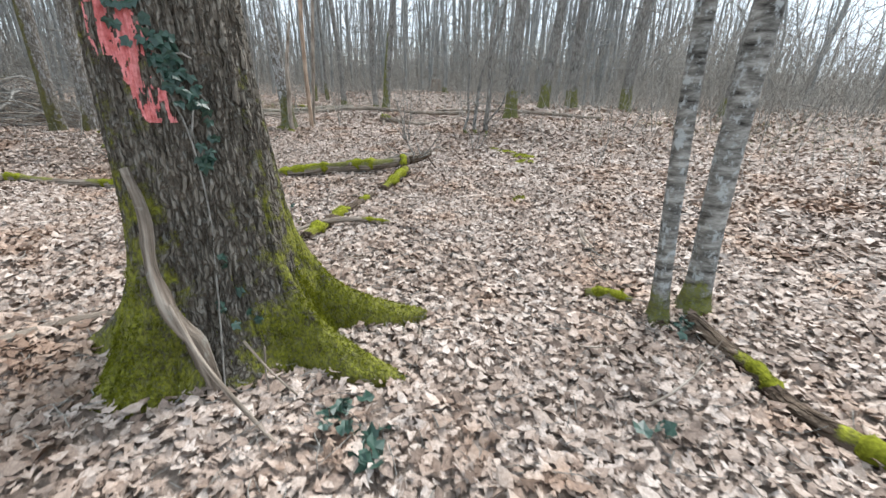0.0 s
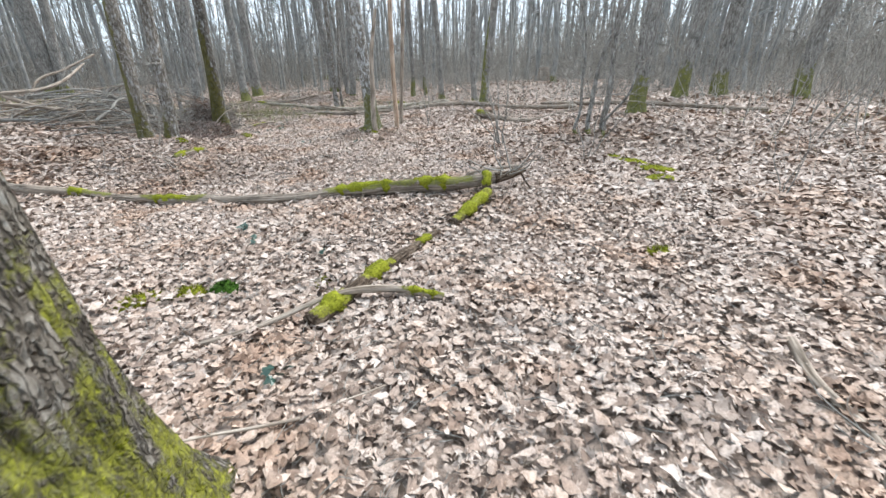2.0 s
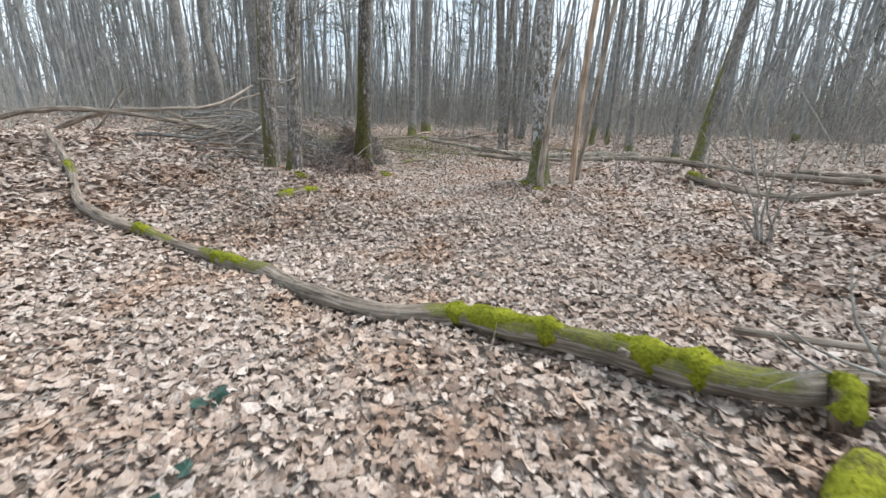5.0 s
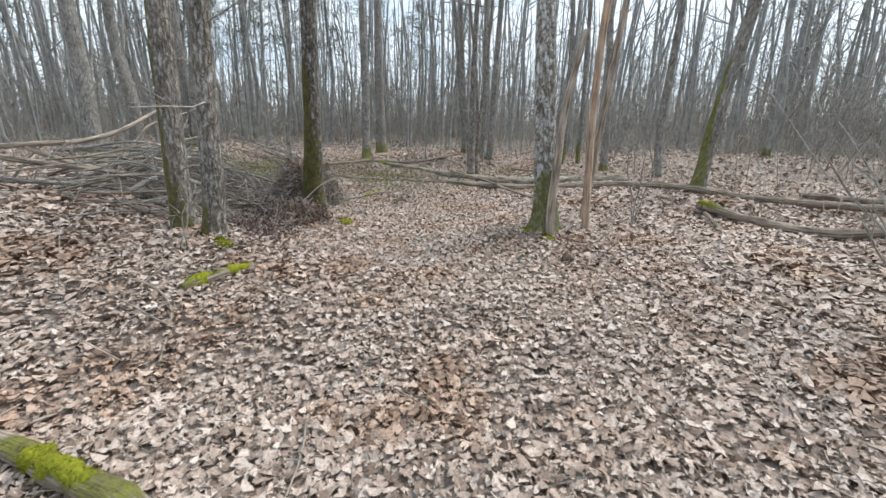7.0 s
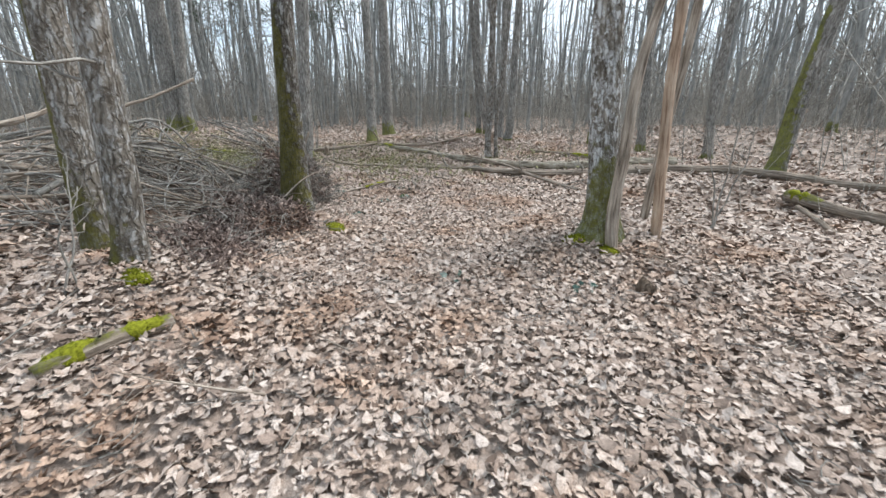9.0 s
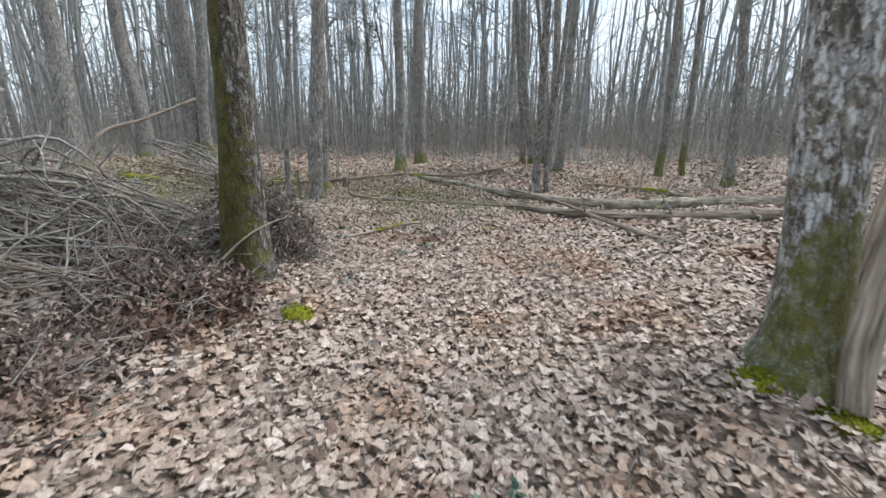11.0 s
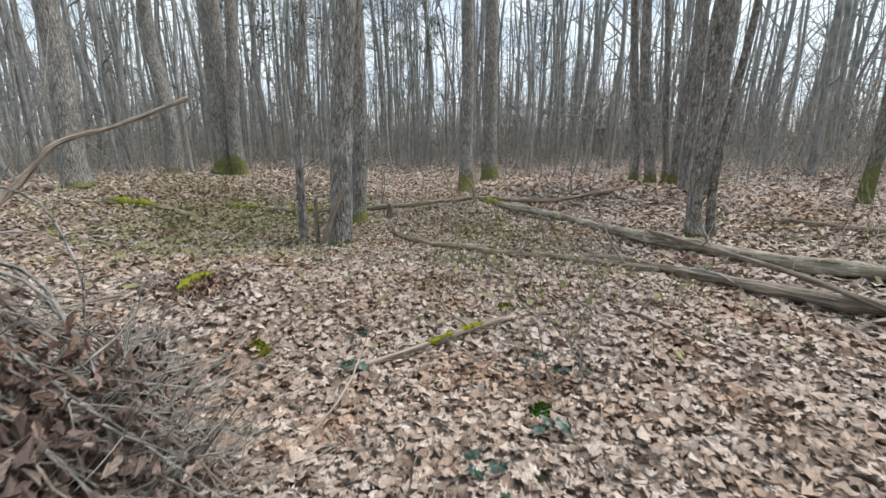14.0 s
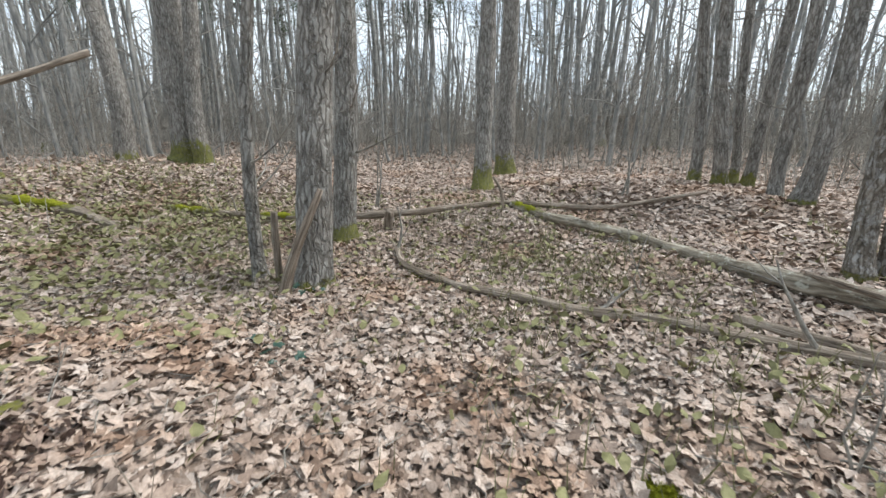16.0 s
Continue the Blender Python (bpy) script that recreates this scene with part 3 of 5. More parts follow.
# ---- standing trees near the walk ----
def birch_pair():
    root = thing("birch_tree", on(1.7, 2.5), "two-stemmed pale birch with dark lichened bark and mossy foot", "tree")
    for seed, dx, dy, r, lean in ((31, -0.18, -0.08, 0.057, (-0.075, 0.03)), (32, 0.14, 0.08, 0.085, (0.0, 0.0))):
        trunk, crown = tree_parts(seed, 14, r, lean, rings=60, sides=20, bumpy=0.06, limbs=12, flare=0.6, moss_h=0.3, crook=0.03)
        part("stem", trunk, BIRCH_BARK, root, at=(dx, dy, 0))
        part("crown", crown, TWIG, root, at=(dx, dy, 0))


birch_pair()


def near_tree(x, y, stems, label, bark, dz=0.0, **kw):
    """A tree of one or more stems: each is (seed, dx, dy, height, radius, lean)."""
    root = thing("tree", on(x, y, dz), label, "tree")
    for seed, dx, dy, h, r, lean in stems:
        trunk, crown = tree_parts(seed, h, r, lean, rings=56, sides=24, bumpy=0.11, **{"limbs": 9, "level": 1, **kw})
        part("trunk", trunk, bark, root, at=(dx, dy, 0))
        if crown:
            part("crown", crown, TWIG, root, at=(dx, dy, 0))
    return root


TOWARD = lambda dx, dy: math.atan2(dy, dx)
near_tree(-4.35, 11.45, [(51, 0, 0, 16, 0.155, (-0.075, 0.0))], "lichen-spotted grey tree with moss over its wide foot", PALE_LICHEN, moss_h=0.95, moss_way=TOWARD(0.5, -1), moss_top=0.9, flare=0.85, crook=0.02)
near_tree(-7.75, 8.28, [(52, -0.05, 0, 15, 0.13, (0.0, 0.02))], "lichened grey tree with moss up one side", LICHEN_BARK, moss_h=1.0, moss_way=TOWARD(-0.5, -1), moss_top=3.0, flare=0.3, crook=0.02, low_twigs=3)
near_tree(-7.15, 8.2, [(53, 0.03, 0, 14, 0.11, (0.03, 0.05))], "grey stem with pale lichen and mossy foot", LICHEN_BARK, moss_h=0.6, moss_way=TOWARD(-1, -0.6), moss_top=0.6, flare=0.3, crook=0.02, low_twigs=5)
near_tree(-7.9, 10.42, [(54, 0, 0, 15, 0.132, (0.015, 0.03))], "grey tree with olive moss on its swollen lower trunk", SHADED_LICHEN, moss_h=2.3, moss_way=TOWARD(-0.2, -1), moss_top=2.4, flare=0.75, flare_h=0.6, crook=0.02)
near_tree(-12.02, 14.05, [(55, 0, 0, 14, 0.15, (0.03, 0.05))], "grey lichened tree beside broken stubs", GREY_BARK, moss_h=0.12, flare=0.4, crook=0.03, low_twigs=6)
near_tree(-13.02, 15.05, [(56, 0, 0, 15, 0.135, (0.0, 0.02))], "slim dark grey tree with ridged bark", GREY_BARK, moss_h=0.25, flare=0.4, crook=0.03, low_twigs=4)
near_tree(-12.53, 13.86, [(57, 0, 0, 9, 0.06, (0.01, 0.04))], "thin lichened sapling beside a larger trunk", GREY_BARK, flare=0.5, crook=0.05, low_twigs=5)
near_tree(-8.55, 17.45, [(58, 0, 0, 14, 0.095, (0.02, 0.01)), (59, 0.16, 0.16, 12, 0.055, (0.03, 0.01))], "two upright grey stems with flaking lichened bark", LICHEN_BARK, moss_h=0.12, flare=0.45, crook=0.05, low_twigs=8)
near_tree(-2.45, 16.2, [(60, 0, 0, 13, 0.14, (0.14, 0.0))], "leaning tree with mossy lower trunk", GREY_BARK, moss_h=1.8, moss_way=TOWARD(-1, -0.4), moss_top=3, flare=0.5, crook=0.05)
near_tree(1.75, 12.15, [(61, 0, 0, 16, 0.17, (0.03, 0.0))], "dark grey tree with mossy foot", GREY_BARK, moss_h=0.9, flare=0.5, crook=0.05)
near_tree(0.75, 10.3, [(62, 0, 0, 6, 0.045, (0.10, 0.03)), (63, -0.12, 0.1, 4, 0.03, (-0.16, 0.1)), (64, 0.1, -0.1, 3.4, 0.025, (0.3, 0.0)), (65, 0.2, 0.1, 7, 0.06, (0.05, 0.0))], "clump of thin bare hazel stems", GREY_BARK, moss_h=0.1, flare=0.4, crook=0.14, low_twigs=9, limbs=8, level=1)
near_tree(3.3, 15.3, [(66, 0, 0, 16, 0.17, (0.05, 0.0))], "dark tree with bright mossy foot", GREY_BARK, moss_h=1.0, flare=0.5, crook=0.05)
near_tree(4.6, 16.2, [(67, 0, 0, 17, 0.2, (0.03, 0.0))], "stout tree with vertical fissured bark", GREY_BARK, moss_h=0.8, flare=0.4, crook=0.05)
near_tree(6.2, 15.2, [(68, 0, 0, 15, 0.18, (0.04, 0.0))], "grey tree with mossy foot", GREY_BARK, moss_h=0.9, flare=0.5, crook=0.05)
near_tree(9.2, 14.5, [(69, 0, 0, 15, 0.16, (0.03, 0.0))], "grey tree with mossy foot", GREY_BARK, moss_h=0.7, flare=0.5, crook=0.05)
near_tree(-14.0, 18.9, [(70, 0, 0, 16, 0.17, (0.0, 0.0))], "straight tree with bright moss at the foot", GREY_BARK, moss_h=0.6, flare=0.6, crook=0.06)
near_tree(-15.3, 21.5, [(71, 0, 0, 18, 0.23, (0.0, 0.0))], "tall straight tree with moss at the foot", GREY_BARK, moss_h=0.6, flare=0.5, crook=0.04)
near_tree(-10.5, 21.3, [(72, -0.35, 0, 16, 0.10, (-0.10, -0.05)), (73, 0.1, -0.2, 16, 0.115, (-0.06, -0.05)), (74, 0.45, 0.1, 15, 0.095, (-0.02, -0.03)), (75, 0.2, 0.4, 15, 0.08, (-0.07, -0.02))], "clump of four grey stems sharing one stool", GREY_BARK, moss_h=0.3, flare=0.4, crook=0.08, low_twigs=6)
near_tree(-20.9, 15.5, [(76, 0, 0, 17, 0.34, (-0.01, 0.0)), (77, 0.6, 0.3, 15, 0.2, (0.02, 0.02))], "stout tree with moss and dark stub at the foot", GREY_BARK, moss_h=0.7, flare=0.35, crook=0.08)
near_tree(-19.8, 12.0, [(78, 0, 0, 17, 0.26, (-0.03, 0.0))], "large grey tree with smooth bark", GREY_BARK, moss_h=0.2, flare=0.3, crook=0.08)
near_tree(-23.0, 14.6, [(79, 0, 0, 17, 0.25, (-0.05, 0.02))], "large trunk forking above", GREY_BARK, moss_h=0.3, flare=0.3, crook=0.15)
near_tree(-6.9, 22.2, [(80, 0, 0, 16, 0.11, (-0.06, -0.05)), (81, 0.6, 0.4, 16, 0.09, (-0.02, -0.02))], "leaning grey trees with mossy sides", GREY_BARK, moss_h=1.0, flare=0.4, crook=0.08)
near_tree(-5.2, 21.2, [(82, 0, 0, 17, 0.13, (-0.06, -0.05))], "stout grey tree among thin ones", GREY_BARK, moss_h=0.3, flare=0.4, crook=0.06)
near_tree(-3.4, 20.0, [(83, 0, 0, 15, 0.12, (0.01, 0.0))], "slim bare grey forest tree", GREY_BARK, moss_h=0.2, flare=0.4, crook=0.06)
near_tree(-9.2, 20.2, [(84, 0, 0, 14, 0.13, (0.01, 0.0)), (85, -0.3, 0.2, 13, 0.1, (-0.02, 0.0))], "tree with two slim grey stems", GREY_BARK, moss_h=0.1, flare=0.4, crook=0.06, low_twigs=5)


def dead_stem(pts, r0, r1, label, mat, name="dead_tree", sides=12):
    p = smooth_path(pts, 0.08)
    s = Soup()
    s.add(*tube(p - p[0], np.linspace(r0, r1, len(p)), sides, 0.12, 9, seed=r0 * 100))
    return tagged(part(name, s.mesh(name), mat, at=tuple(p[0])), label, "dead tree")


dead_stem([on(-4.05, 12.6, -0.05), on(-3.98, 12.62, 0.9), on(-3.9, 12.63, 1.8), on(-3.82, 12.65, 3.0), on(-3.6, 12.7, 5.0)], 0.05, 0.045, "brown dead stem with peeling bark", DEAD_WOOD)
dead_stem([on(-3.82, 11.75, -0.05), on(-3.9, 11.9, 0.9), on(-3.96, 12.05, 1.8), on(-3.95, 12.1, 3.0), on(-3.85, 12.2, 5.0)], 0.055, 0.05, "reddish barkless dead stem leaning in the wood", BARE_WOOD)
dead_stem([on(-4.16, 11.18, -0.05), on(-4.2, 11.2, 0.35), on(-4.18, 11.22, 0.9), on(-4.15, 11.25, 1.7), on(-4.0, 11.3, 2.6)], 0.065, 0.035, "pale crooked stem growing against a lichened tree", DEAD_WOOD)
dead_stem([on(-11.9, 13.72, -0.03), on(-11.86, 13.86, 0.4), on(-11.78, 14.06, 0.88)], 0.05, 0.025, "broken grey stub leaning on a tree", LOG_BARK, "tree_stub")
dead_stem([on(-12.3, 13.9, -0.03), on(-12.32, 13.9, 0.4), on(-12.3, 13.9, 0.66)], 0.035, 0.028, "short broken stub beside trunk", LOG_BARK, "tree_stub")
dead_stem([on(-12.25, 17.2, -0.03), on(-12.3, 17.2, 0.3), on(-12.42, 17.15, 0.5)], 0.03, 0.02, "short dark broken stub in the leaves", LOG_BARK, "tree_stub")
dead_stem([on(-13.1, 15.75, -0.03), on(-13.05, 15.75, 0.2), on(-13.0, 15.72, 0.32)], 0.07, 0.06, "small rotten stub behind a fallen stem", LOG_BARK, "tree_stub")
dead_stem([on(-0.9, 26.8, -0.05), on(-0.9, 26.8, 0.4), on(-0.9, 26.8, 0.75)], 0.36, 0.3, "squat rotten tree stump among trees", LOG_BARK, "tree_stump", 16)


dead_stem([on(-3.75, 10.55, -0.05), on(-3.76, 10.57, 0.05), on(-3.74, 10.58, 0.09)], 0.09, 0.08, "low rotten brown stump in leaves", ROTTEN, "tree_stump", 14)


def bare_shoots(x, y, tips, label, seed, r=0.010):
    """A shrub of thin bare shoots from one foot, each a part."""
    rng = np.random.default_rng(seed)
    o = np.array(on(x, y))
    root = thing("bare_shrub", tuple(o), label, "shrub")
    for dx, dy, h in tips:
        p = twist(smooth_path([(rng.normal(0, 0.03), rng.normal(0, 0.03), -0.03), (dx * 0.45, dy * 0.45, h * 0.55), (dx, dy, h)], 0.08), 0.03, rng)
        q = Soup()
        q.add(*tube(p, np.linspace(r, r * 0.3, len(p)), 6, seed=seed))
        shoot = part("shoot", q.mesh("shoot"), TWIG, root)
        q = Soup()
        for _ in range(5):
            j = int(rng.integers(len(p) // 3, len(p) - 1))
            limb(q, p[j], (rng.normal(), rng.normal(), 0.9), rng.uniform(0.15, 0.45) * max(h, 0.5), r * 0.35, rng, 1, 4, kids=2)
        part("spray", q.mesh("spray"), TWIG, shoot)["kind"] = "stuff"


bare_shoots(-0.95, 9.9, [(-0.95, -0.4, 1.35), (-0.7, 0.9, 1.6), (-0.35, 0.2, 1.75), (0.2, -0.2, 1.2), (-0.7, -0.7, 0.9), (-0.2, -0.5, 1.0)], "thin pale arching bare shoots", 401, 0.014)
bare_shoots(-8.1, 13.38, [(0.03, 0.02, 0.55), (-0.05, 0.05, 0.4)], "small upright dry shoots in leaves", 402, 0.008)
bare_shoots(-8.6, 14.45, [(0.05, 0.02, 0.6), (-0.06, 0.08, 0.5), (0.1, -0.1, 0.35)], "small upright dry shoots in leaves", 403, 0.007)
bare_shoots(-9.9, 15.9, [(0.1, 0.1, 0.8), (-0.2, 0.05, 0.7)], "thin dry shoots beside a log", 404, 0.006)
bare_shoots(-11.2, 18.9, [(0.1, 0.0, 2.6), (-0.15, 0.1, 2.2), (0.3, 0.2, 1.8)], "thin bare sapling shoots", 405, 0.016)
bare_shoots(-14.4, 16.6, [(0.2, 0.0, 2.0), (-0.2, 0.2, 1.7), (0.0, 0.3, 1.4)], "thin bare sapling shoots", 406, 0.014)
bare_shoots(-3.3, 12.7, [(0.1, 0.0, 1.9), (-0.2, 0.1, 1.5), (0.25, 0.1, 1.2)], "thin bare sapling shoots", 407, 0.012)
bare_shoots(-6.6, 18.4, [(0.1, 0.0, 1.5), (-0.2, 0.1, 1.3)], "thin pale shoots behind logs", 408, 0.010)
bare_shoots(0.6, 8.9, [(0.15, -0.3, 1.3), (-0.4, 0.3, 1.0), (0.5, 0.1, 0.8)], "thin pale arching bare shoots", 409)
bare_shoots(2.6, 7.0, [(0.1, 0.3, 1.2), (-0.3, 0.3, 0.9), (0.4, 0.1, 0.8)], "thin pale arching bare shoots", 410, 0.008)
bare_shoots(-6.9, 7.75, [(-0.15, 0.2, 0.9), (0.1, 0.15, 0.7)], "thin pale shoots at a tree's foot", 411, 0.009)

# ---- moss, logs and sticks ----
def fuzz(soup, pts, nrm, rng, count, size):
    """Short moss tips standing out of a surface."""
    i = rng.integers(0, len(pts), count)
    p = pts[i] + rng.normal(0, 0.004, (count, 3))
    d = nrm[i] + rng.normal(0, 0.45, (count, 3))
    d /= np.linalg.norm(d, axis=1)[:, None]
    s = np.cross(d, rng.normal(0, 1, (count, 3)))
    s /= np.linalg.norm(s, axis=1)[:, None]
    ln = size * rng.uniform(0.5, 1.4, (count, 1))
    v = np.stack([p - s * size * 0.22, p + s * size * 0.22, p + d * ln], 1).reshape(-1, 3)
    soup.add(v, f3=np.arange(count * 3).reshape(-1, 3))


def oak_moss():
    """Tufted moss over the root flares of the oak."""
    rng = np.random.default_rng(19)
    soup, pts, nrm = Soup(), [], []
    while len(pts) < 5200:
        deg, z = rng.choice([-108, -21, 13, 2]) + rng.normal(0, 17), abs(rng.normal(0, 0.3))
        a = radians(deg)
        left, right = math.cos(a - radians(-118)), math.cos(a - radians(-6))
        w = max(1.5 * max(left, 0) ** 3 * (1.1 - z / 0.75), 1.3 * max(right, 0) ** 2 * (1.1 - z / 0.6))
        if w + 1.1 * noise.fractal((math.cos(a) * 7, math.sin(a) * 7, z * 6), 0.8, 2, 3) < 0.62:
            continue
        r = oak_radius(a, z)
        pts.append((math.cos(a) * r, math.sin(a) * r, z))
        nrm.append((math.cos(a), math.sin(a), 0.35))
    fuzz(soup, np.array(pts), np.array(nrm), rng, 15000, 0.017)
    root = next(o for o in scene.objects if o.name == "oak_tree")
    part("moss", soup.mesh("moss", False), MOSS, root, "bright yellow-green moss tufts")


oak_moss()


def moss_sleeve(path, radius, seed):
    rng = np.random.default_rng(seed)
    k = len(path)
    t = np.linspace(0, 1, k)
    swell = np.clip(np.sin(np.pi * t) * 2.2, 0.3, 1) * (1 + 0.16 * np.sin(t * 17 + seed) + 0.1 * np.sin(t * 41 + seed))
    up = np.array([0, 0, 1.0]) * radius * 0.3
    s = Soup()
    v, f3, f4, g, m = tube(path + up, radius * 0.98 * swell, 14, 0.34, 26, seed=seed)
    s.add(v, f3, f4, g, m)
    c = np.repeat(path + up, 14, 0)
    nrm = v[:k * 14] - c
    nrm /= np.linalg.norm(nrm, axis=1)[:, None] + 1e-9
    fuzz(s, v[:k * 14], nrm, rng, int(k * 55), 0.014)
    return s.mesh("moss")


def log(pts, r0, r1, label, mat, moss=(), sides=16, name="log", category="log", bumpy=0.26, twigs=0, step=0.06):
    """A fallen stem along pts; moss: stretches of it from 0 to 1 that carry a moss sleeve."""
    p = smooth_path(pts, step)
    wob = np.random.default_rng(len(p) + int(r0 * 1000))
    t_ = np.linspace(0, 1, len(p)) * len(p) * step
    for k in range(3):
        for f in (1.3, 3.1, 6.5):
            p[:, k] += (0.35 if k < 2 else 0.12) * min(r0, r1) * np.sin(t_ * f + wob.uniform(0, 6.3)) / (f ** 0.5)
    o = p[len(p) // 2].copy()
    root = thing(name, tuple(o), label, category)
    radii = np.linspace(r0, r1, len(p)) * (1 + 0.10 * np.sin(t_ * 2.3 + wob.uniform(0, 6)) + 0.07 * np.sin(t_ * 7.7 + wob.uniform(0, 6)))
    if name == "log" and len(p) > 30:
        for _ in range(4):
            j = int(wob.integers(3, len(p) - 4))
            way = wob.normal(0, 1, 3)
            way[2] = abs(way[2]) * 0.6
            way /= np.linalg.norm(way)
            kn = Soup()
            kn.add(*tube(np.array([p[j] - o, p[j] - o + way * radii[j] * 1.1, p[j] - o + way * radii[j] * wob.uniform(1.5, 2.6)]), np.array([0.42, 0.32, 0.24]) * radii[j], 7, 0.1, 12))
            part("knot", kn.mesh("knot"), mat, root, "broken branch stub")
    s = Soup()

    def mossy(v, g, th, along):
        f = np.repeat(along / along[-1], sides)
        w = np.zeros(len(f))
        for a, b_ in moss:
            w = np.maximum(w, np.clip(1.3 - np.maximum(np.maximum(a - f, f - b_), 0) / 0.025, 0, 1.1))
        return w * np.clip(0.25 + 1.5 * (v[:, 2] - np.repeat((p - o)[:, 2], sides)) / (r0 + r1), 0, 1)

    s.add(*tube(p - o, radii, sides, bumpy, 10, mossy, seed=r0 * 77 + len(p)))
    part("stem", s.mesh("stem"), mat, root)
    for i, (a, b_) in enumerate(moss):
        j0, j1 = int(a * (len(p) - 1)), max(int(b_ * (len(p) - 1)), int(a * (len(p) - 1)) + 4)
        part("moss", moss_sleeve(p[j0:j1 + 1] - o, float(radii[j0:j1 + 1].mean()), i + 3), MOSS, root, "bright yellow-green moss")
    rng = np.random.default_rng(len(p))
    for i in range(twigs):
        j = int(rng.integers(1, len(p) - 2))
        t = Soup()
        limb(t, p[j] - o, (rng.normal(), rng.normal(), abs(rng.normal()) * 0.7 + 0.2), rng.uniform(0.25, 0.7), r1 * 0.3 + 0.004, rng, 1, 5, kids=2)
        part("twig", t.mesh("twig"), TWIG, root)
    return root


def G(x, y, dz=0.0):
    return on(x, y, dz)


log([G(-11.3, 6.1, 0.12), G(-8.9, 5.85, 0.11), G(-7.9, 5.65, 0.1), G(-6.85, 5.72, 0.09), G(-5.75, 6.04, 0.08), G(-4.75, 6.24, 0.08), G(-3.85, 6.14, 0.08), (-3.1, 6.18, 0.09), (-2.6, 6.4, 0.12), (-1.8, 6.45, 0.22), (-1.35, 6.47, 0.27), (-0.9, 6.55, 0.31), (-0.6, 6.72, 0.34)], 0.045, 0.082,
    "long grey fallen stem with bright moss on the leaf litter", LOG_BARK, [(0.215, 0.235), (0.45, 0.478), (0.55, 0.61), (0.812, 0.895), (0.908, 0.955)])
log([(-0.62, 6.7, 0.33), (-0.42, 6.8, 0.37), (-0.28, 6.88, 0.42)], 0.07, 0.03, "dark broken root end with stiff twigs", ROTTEN, name="root_end", category="branch", twigs=9)
log([(-0.34, 6.86, 0.4), (-0.26, 6.75, 0.3), G(-0.14, 6.62, 0.02)], 0.018, 0.01, "thin dark dead twig propped on litter", ROTTEN, name="stick", category="stick", sides=6)
log([G(-1.1, 7.25, 0.07), (-0.85, 7.12, 0.33), (-0.45, 7.1, 0.4), (-0.3, 6.95, 0.41)], 0.022, 0.018, "pale forked branch lying behind a mossy log", DEAD_WOOD, name="branch", category="branch", sides=9)
log([(-0.72, 6.62, 0.37), (-0.7, 6.5, 0.35), (-0.69, 6.42, 0.24)], 0.06, 0.05, "thick bright moss hanging over a log joint", ROTTEN, [(0.0, 0.98)], name="moss_clump", category="moss")
log([G(-0.62, 6.3, 0.07), G(-0.72, 5.95, 0.07), G(-0.88, 5.55, 0.05)], 0.085, 0.06, "short rotten log piece wrapped in moss", ROTTEN, [(0.04, 0.95)])
log([G(-0.98, 5.4, 0.04), G(-1.05, 5.12, 0.05), G(-1.13, 4.65, 0.055), G(-1.22, 4.2, 0.06), G(-1.36, 3.6, 0.045)], 0.045, 0.062, "dark rotten log with tufts of bright moss", ROTTEN, [(0.10, 0.2), (0.5, 0.68), (0.84, 0.97)])
log([G(-1.95, 3.25, 0.02), G(-1.62, 3.5, 0.06), G(-1.3, 3.86, 0.13), G(-0.95, 4.05, 0.10), G(-0.6, 4.1, 0.06)], 0.02, 0.024, "thin curved grey stick with a mossy end", DEAD_WOOD, [(0.84, 0.99)], name="stick", category="stick", sides=10)
log([G(1.72, 2.36, 0.05), G(1.8, 1.95, 0.05), G(1.81, 1.6, 0.05), G(1.96, 1.25, 0.05), G(2.3, 0.85, 0.05)], 0.05, 0.062, "rotten brown log with yellow moss along its top", ROTTEN, [(0.24, 0.36), (0.6, 0.74), (0.82, 0.92)])
log([G(1.46, 4.12, 0.05), G(1.44, 3.8, 0.04), G(1.5, 3.46, 0.03), G(1.42, 3.05, 0.03), G(1.55, 2.75, 0.02)], 0.03, 0.014, "forked pale stick lying on leaves", DEAD_WOOD, name="stick", category="stick", sides=9, twigs=2)
log([G(1.12, 2.72, 0.02), G(1.27, 2.68, 0.05), G(1.42, 2.62, 0.03)], 0.05, 0.045, "small moss-covered piece of wood", LOG_BARK, [(0.0, 0.99)])
log([(-1.342, 1.604, 1.161), (-1.277, 1.558, 0.969), (-1.240, 1.484, 0.775), (-1.185, 1.438, 0.600), (-1.139, 1.429, 0.489), (-1.102, 1.447, 0.399), (-1.075, 1.466, 0.121)], 0.022, 0.032, "dead grey branch leaning against oak bark", LOG_BARK, name="branch", category="branch", sides=12, bumpy=0.5, step=0.03)
log([(-1.148, 1.420, 0.627), (-0.983, 1.318, 0.399), G(-0.772, 1.252, 0.06), G(-0.646, 1.162, 0.03)], 0.012, 0.009, "pale thin stick leaning on the oak", DEAD_WOOD, name="stick", category="stick", sides=7)
log([G(-0.898, 1.486, 0.3), G(-0.772, 1.450, 0.16), G(-0.628, 1.432, 0.02)], 0.006, 0.005, "thin twig at the oak's foot", DEAD_WOOD, name="stick", category="stick", sides=5)
log([G(-0.808, 1.459, 0.0), G(-0.817, 1.477, 0.15), G(-0.808, 1.486, 0.28)], 0.005, 0.004, "upright thin twig at the oak's foot", DEAD_WOOD, name="stick", category="stick", sides=5)
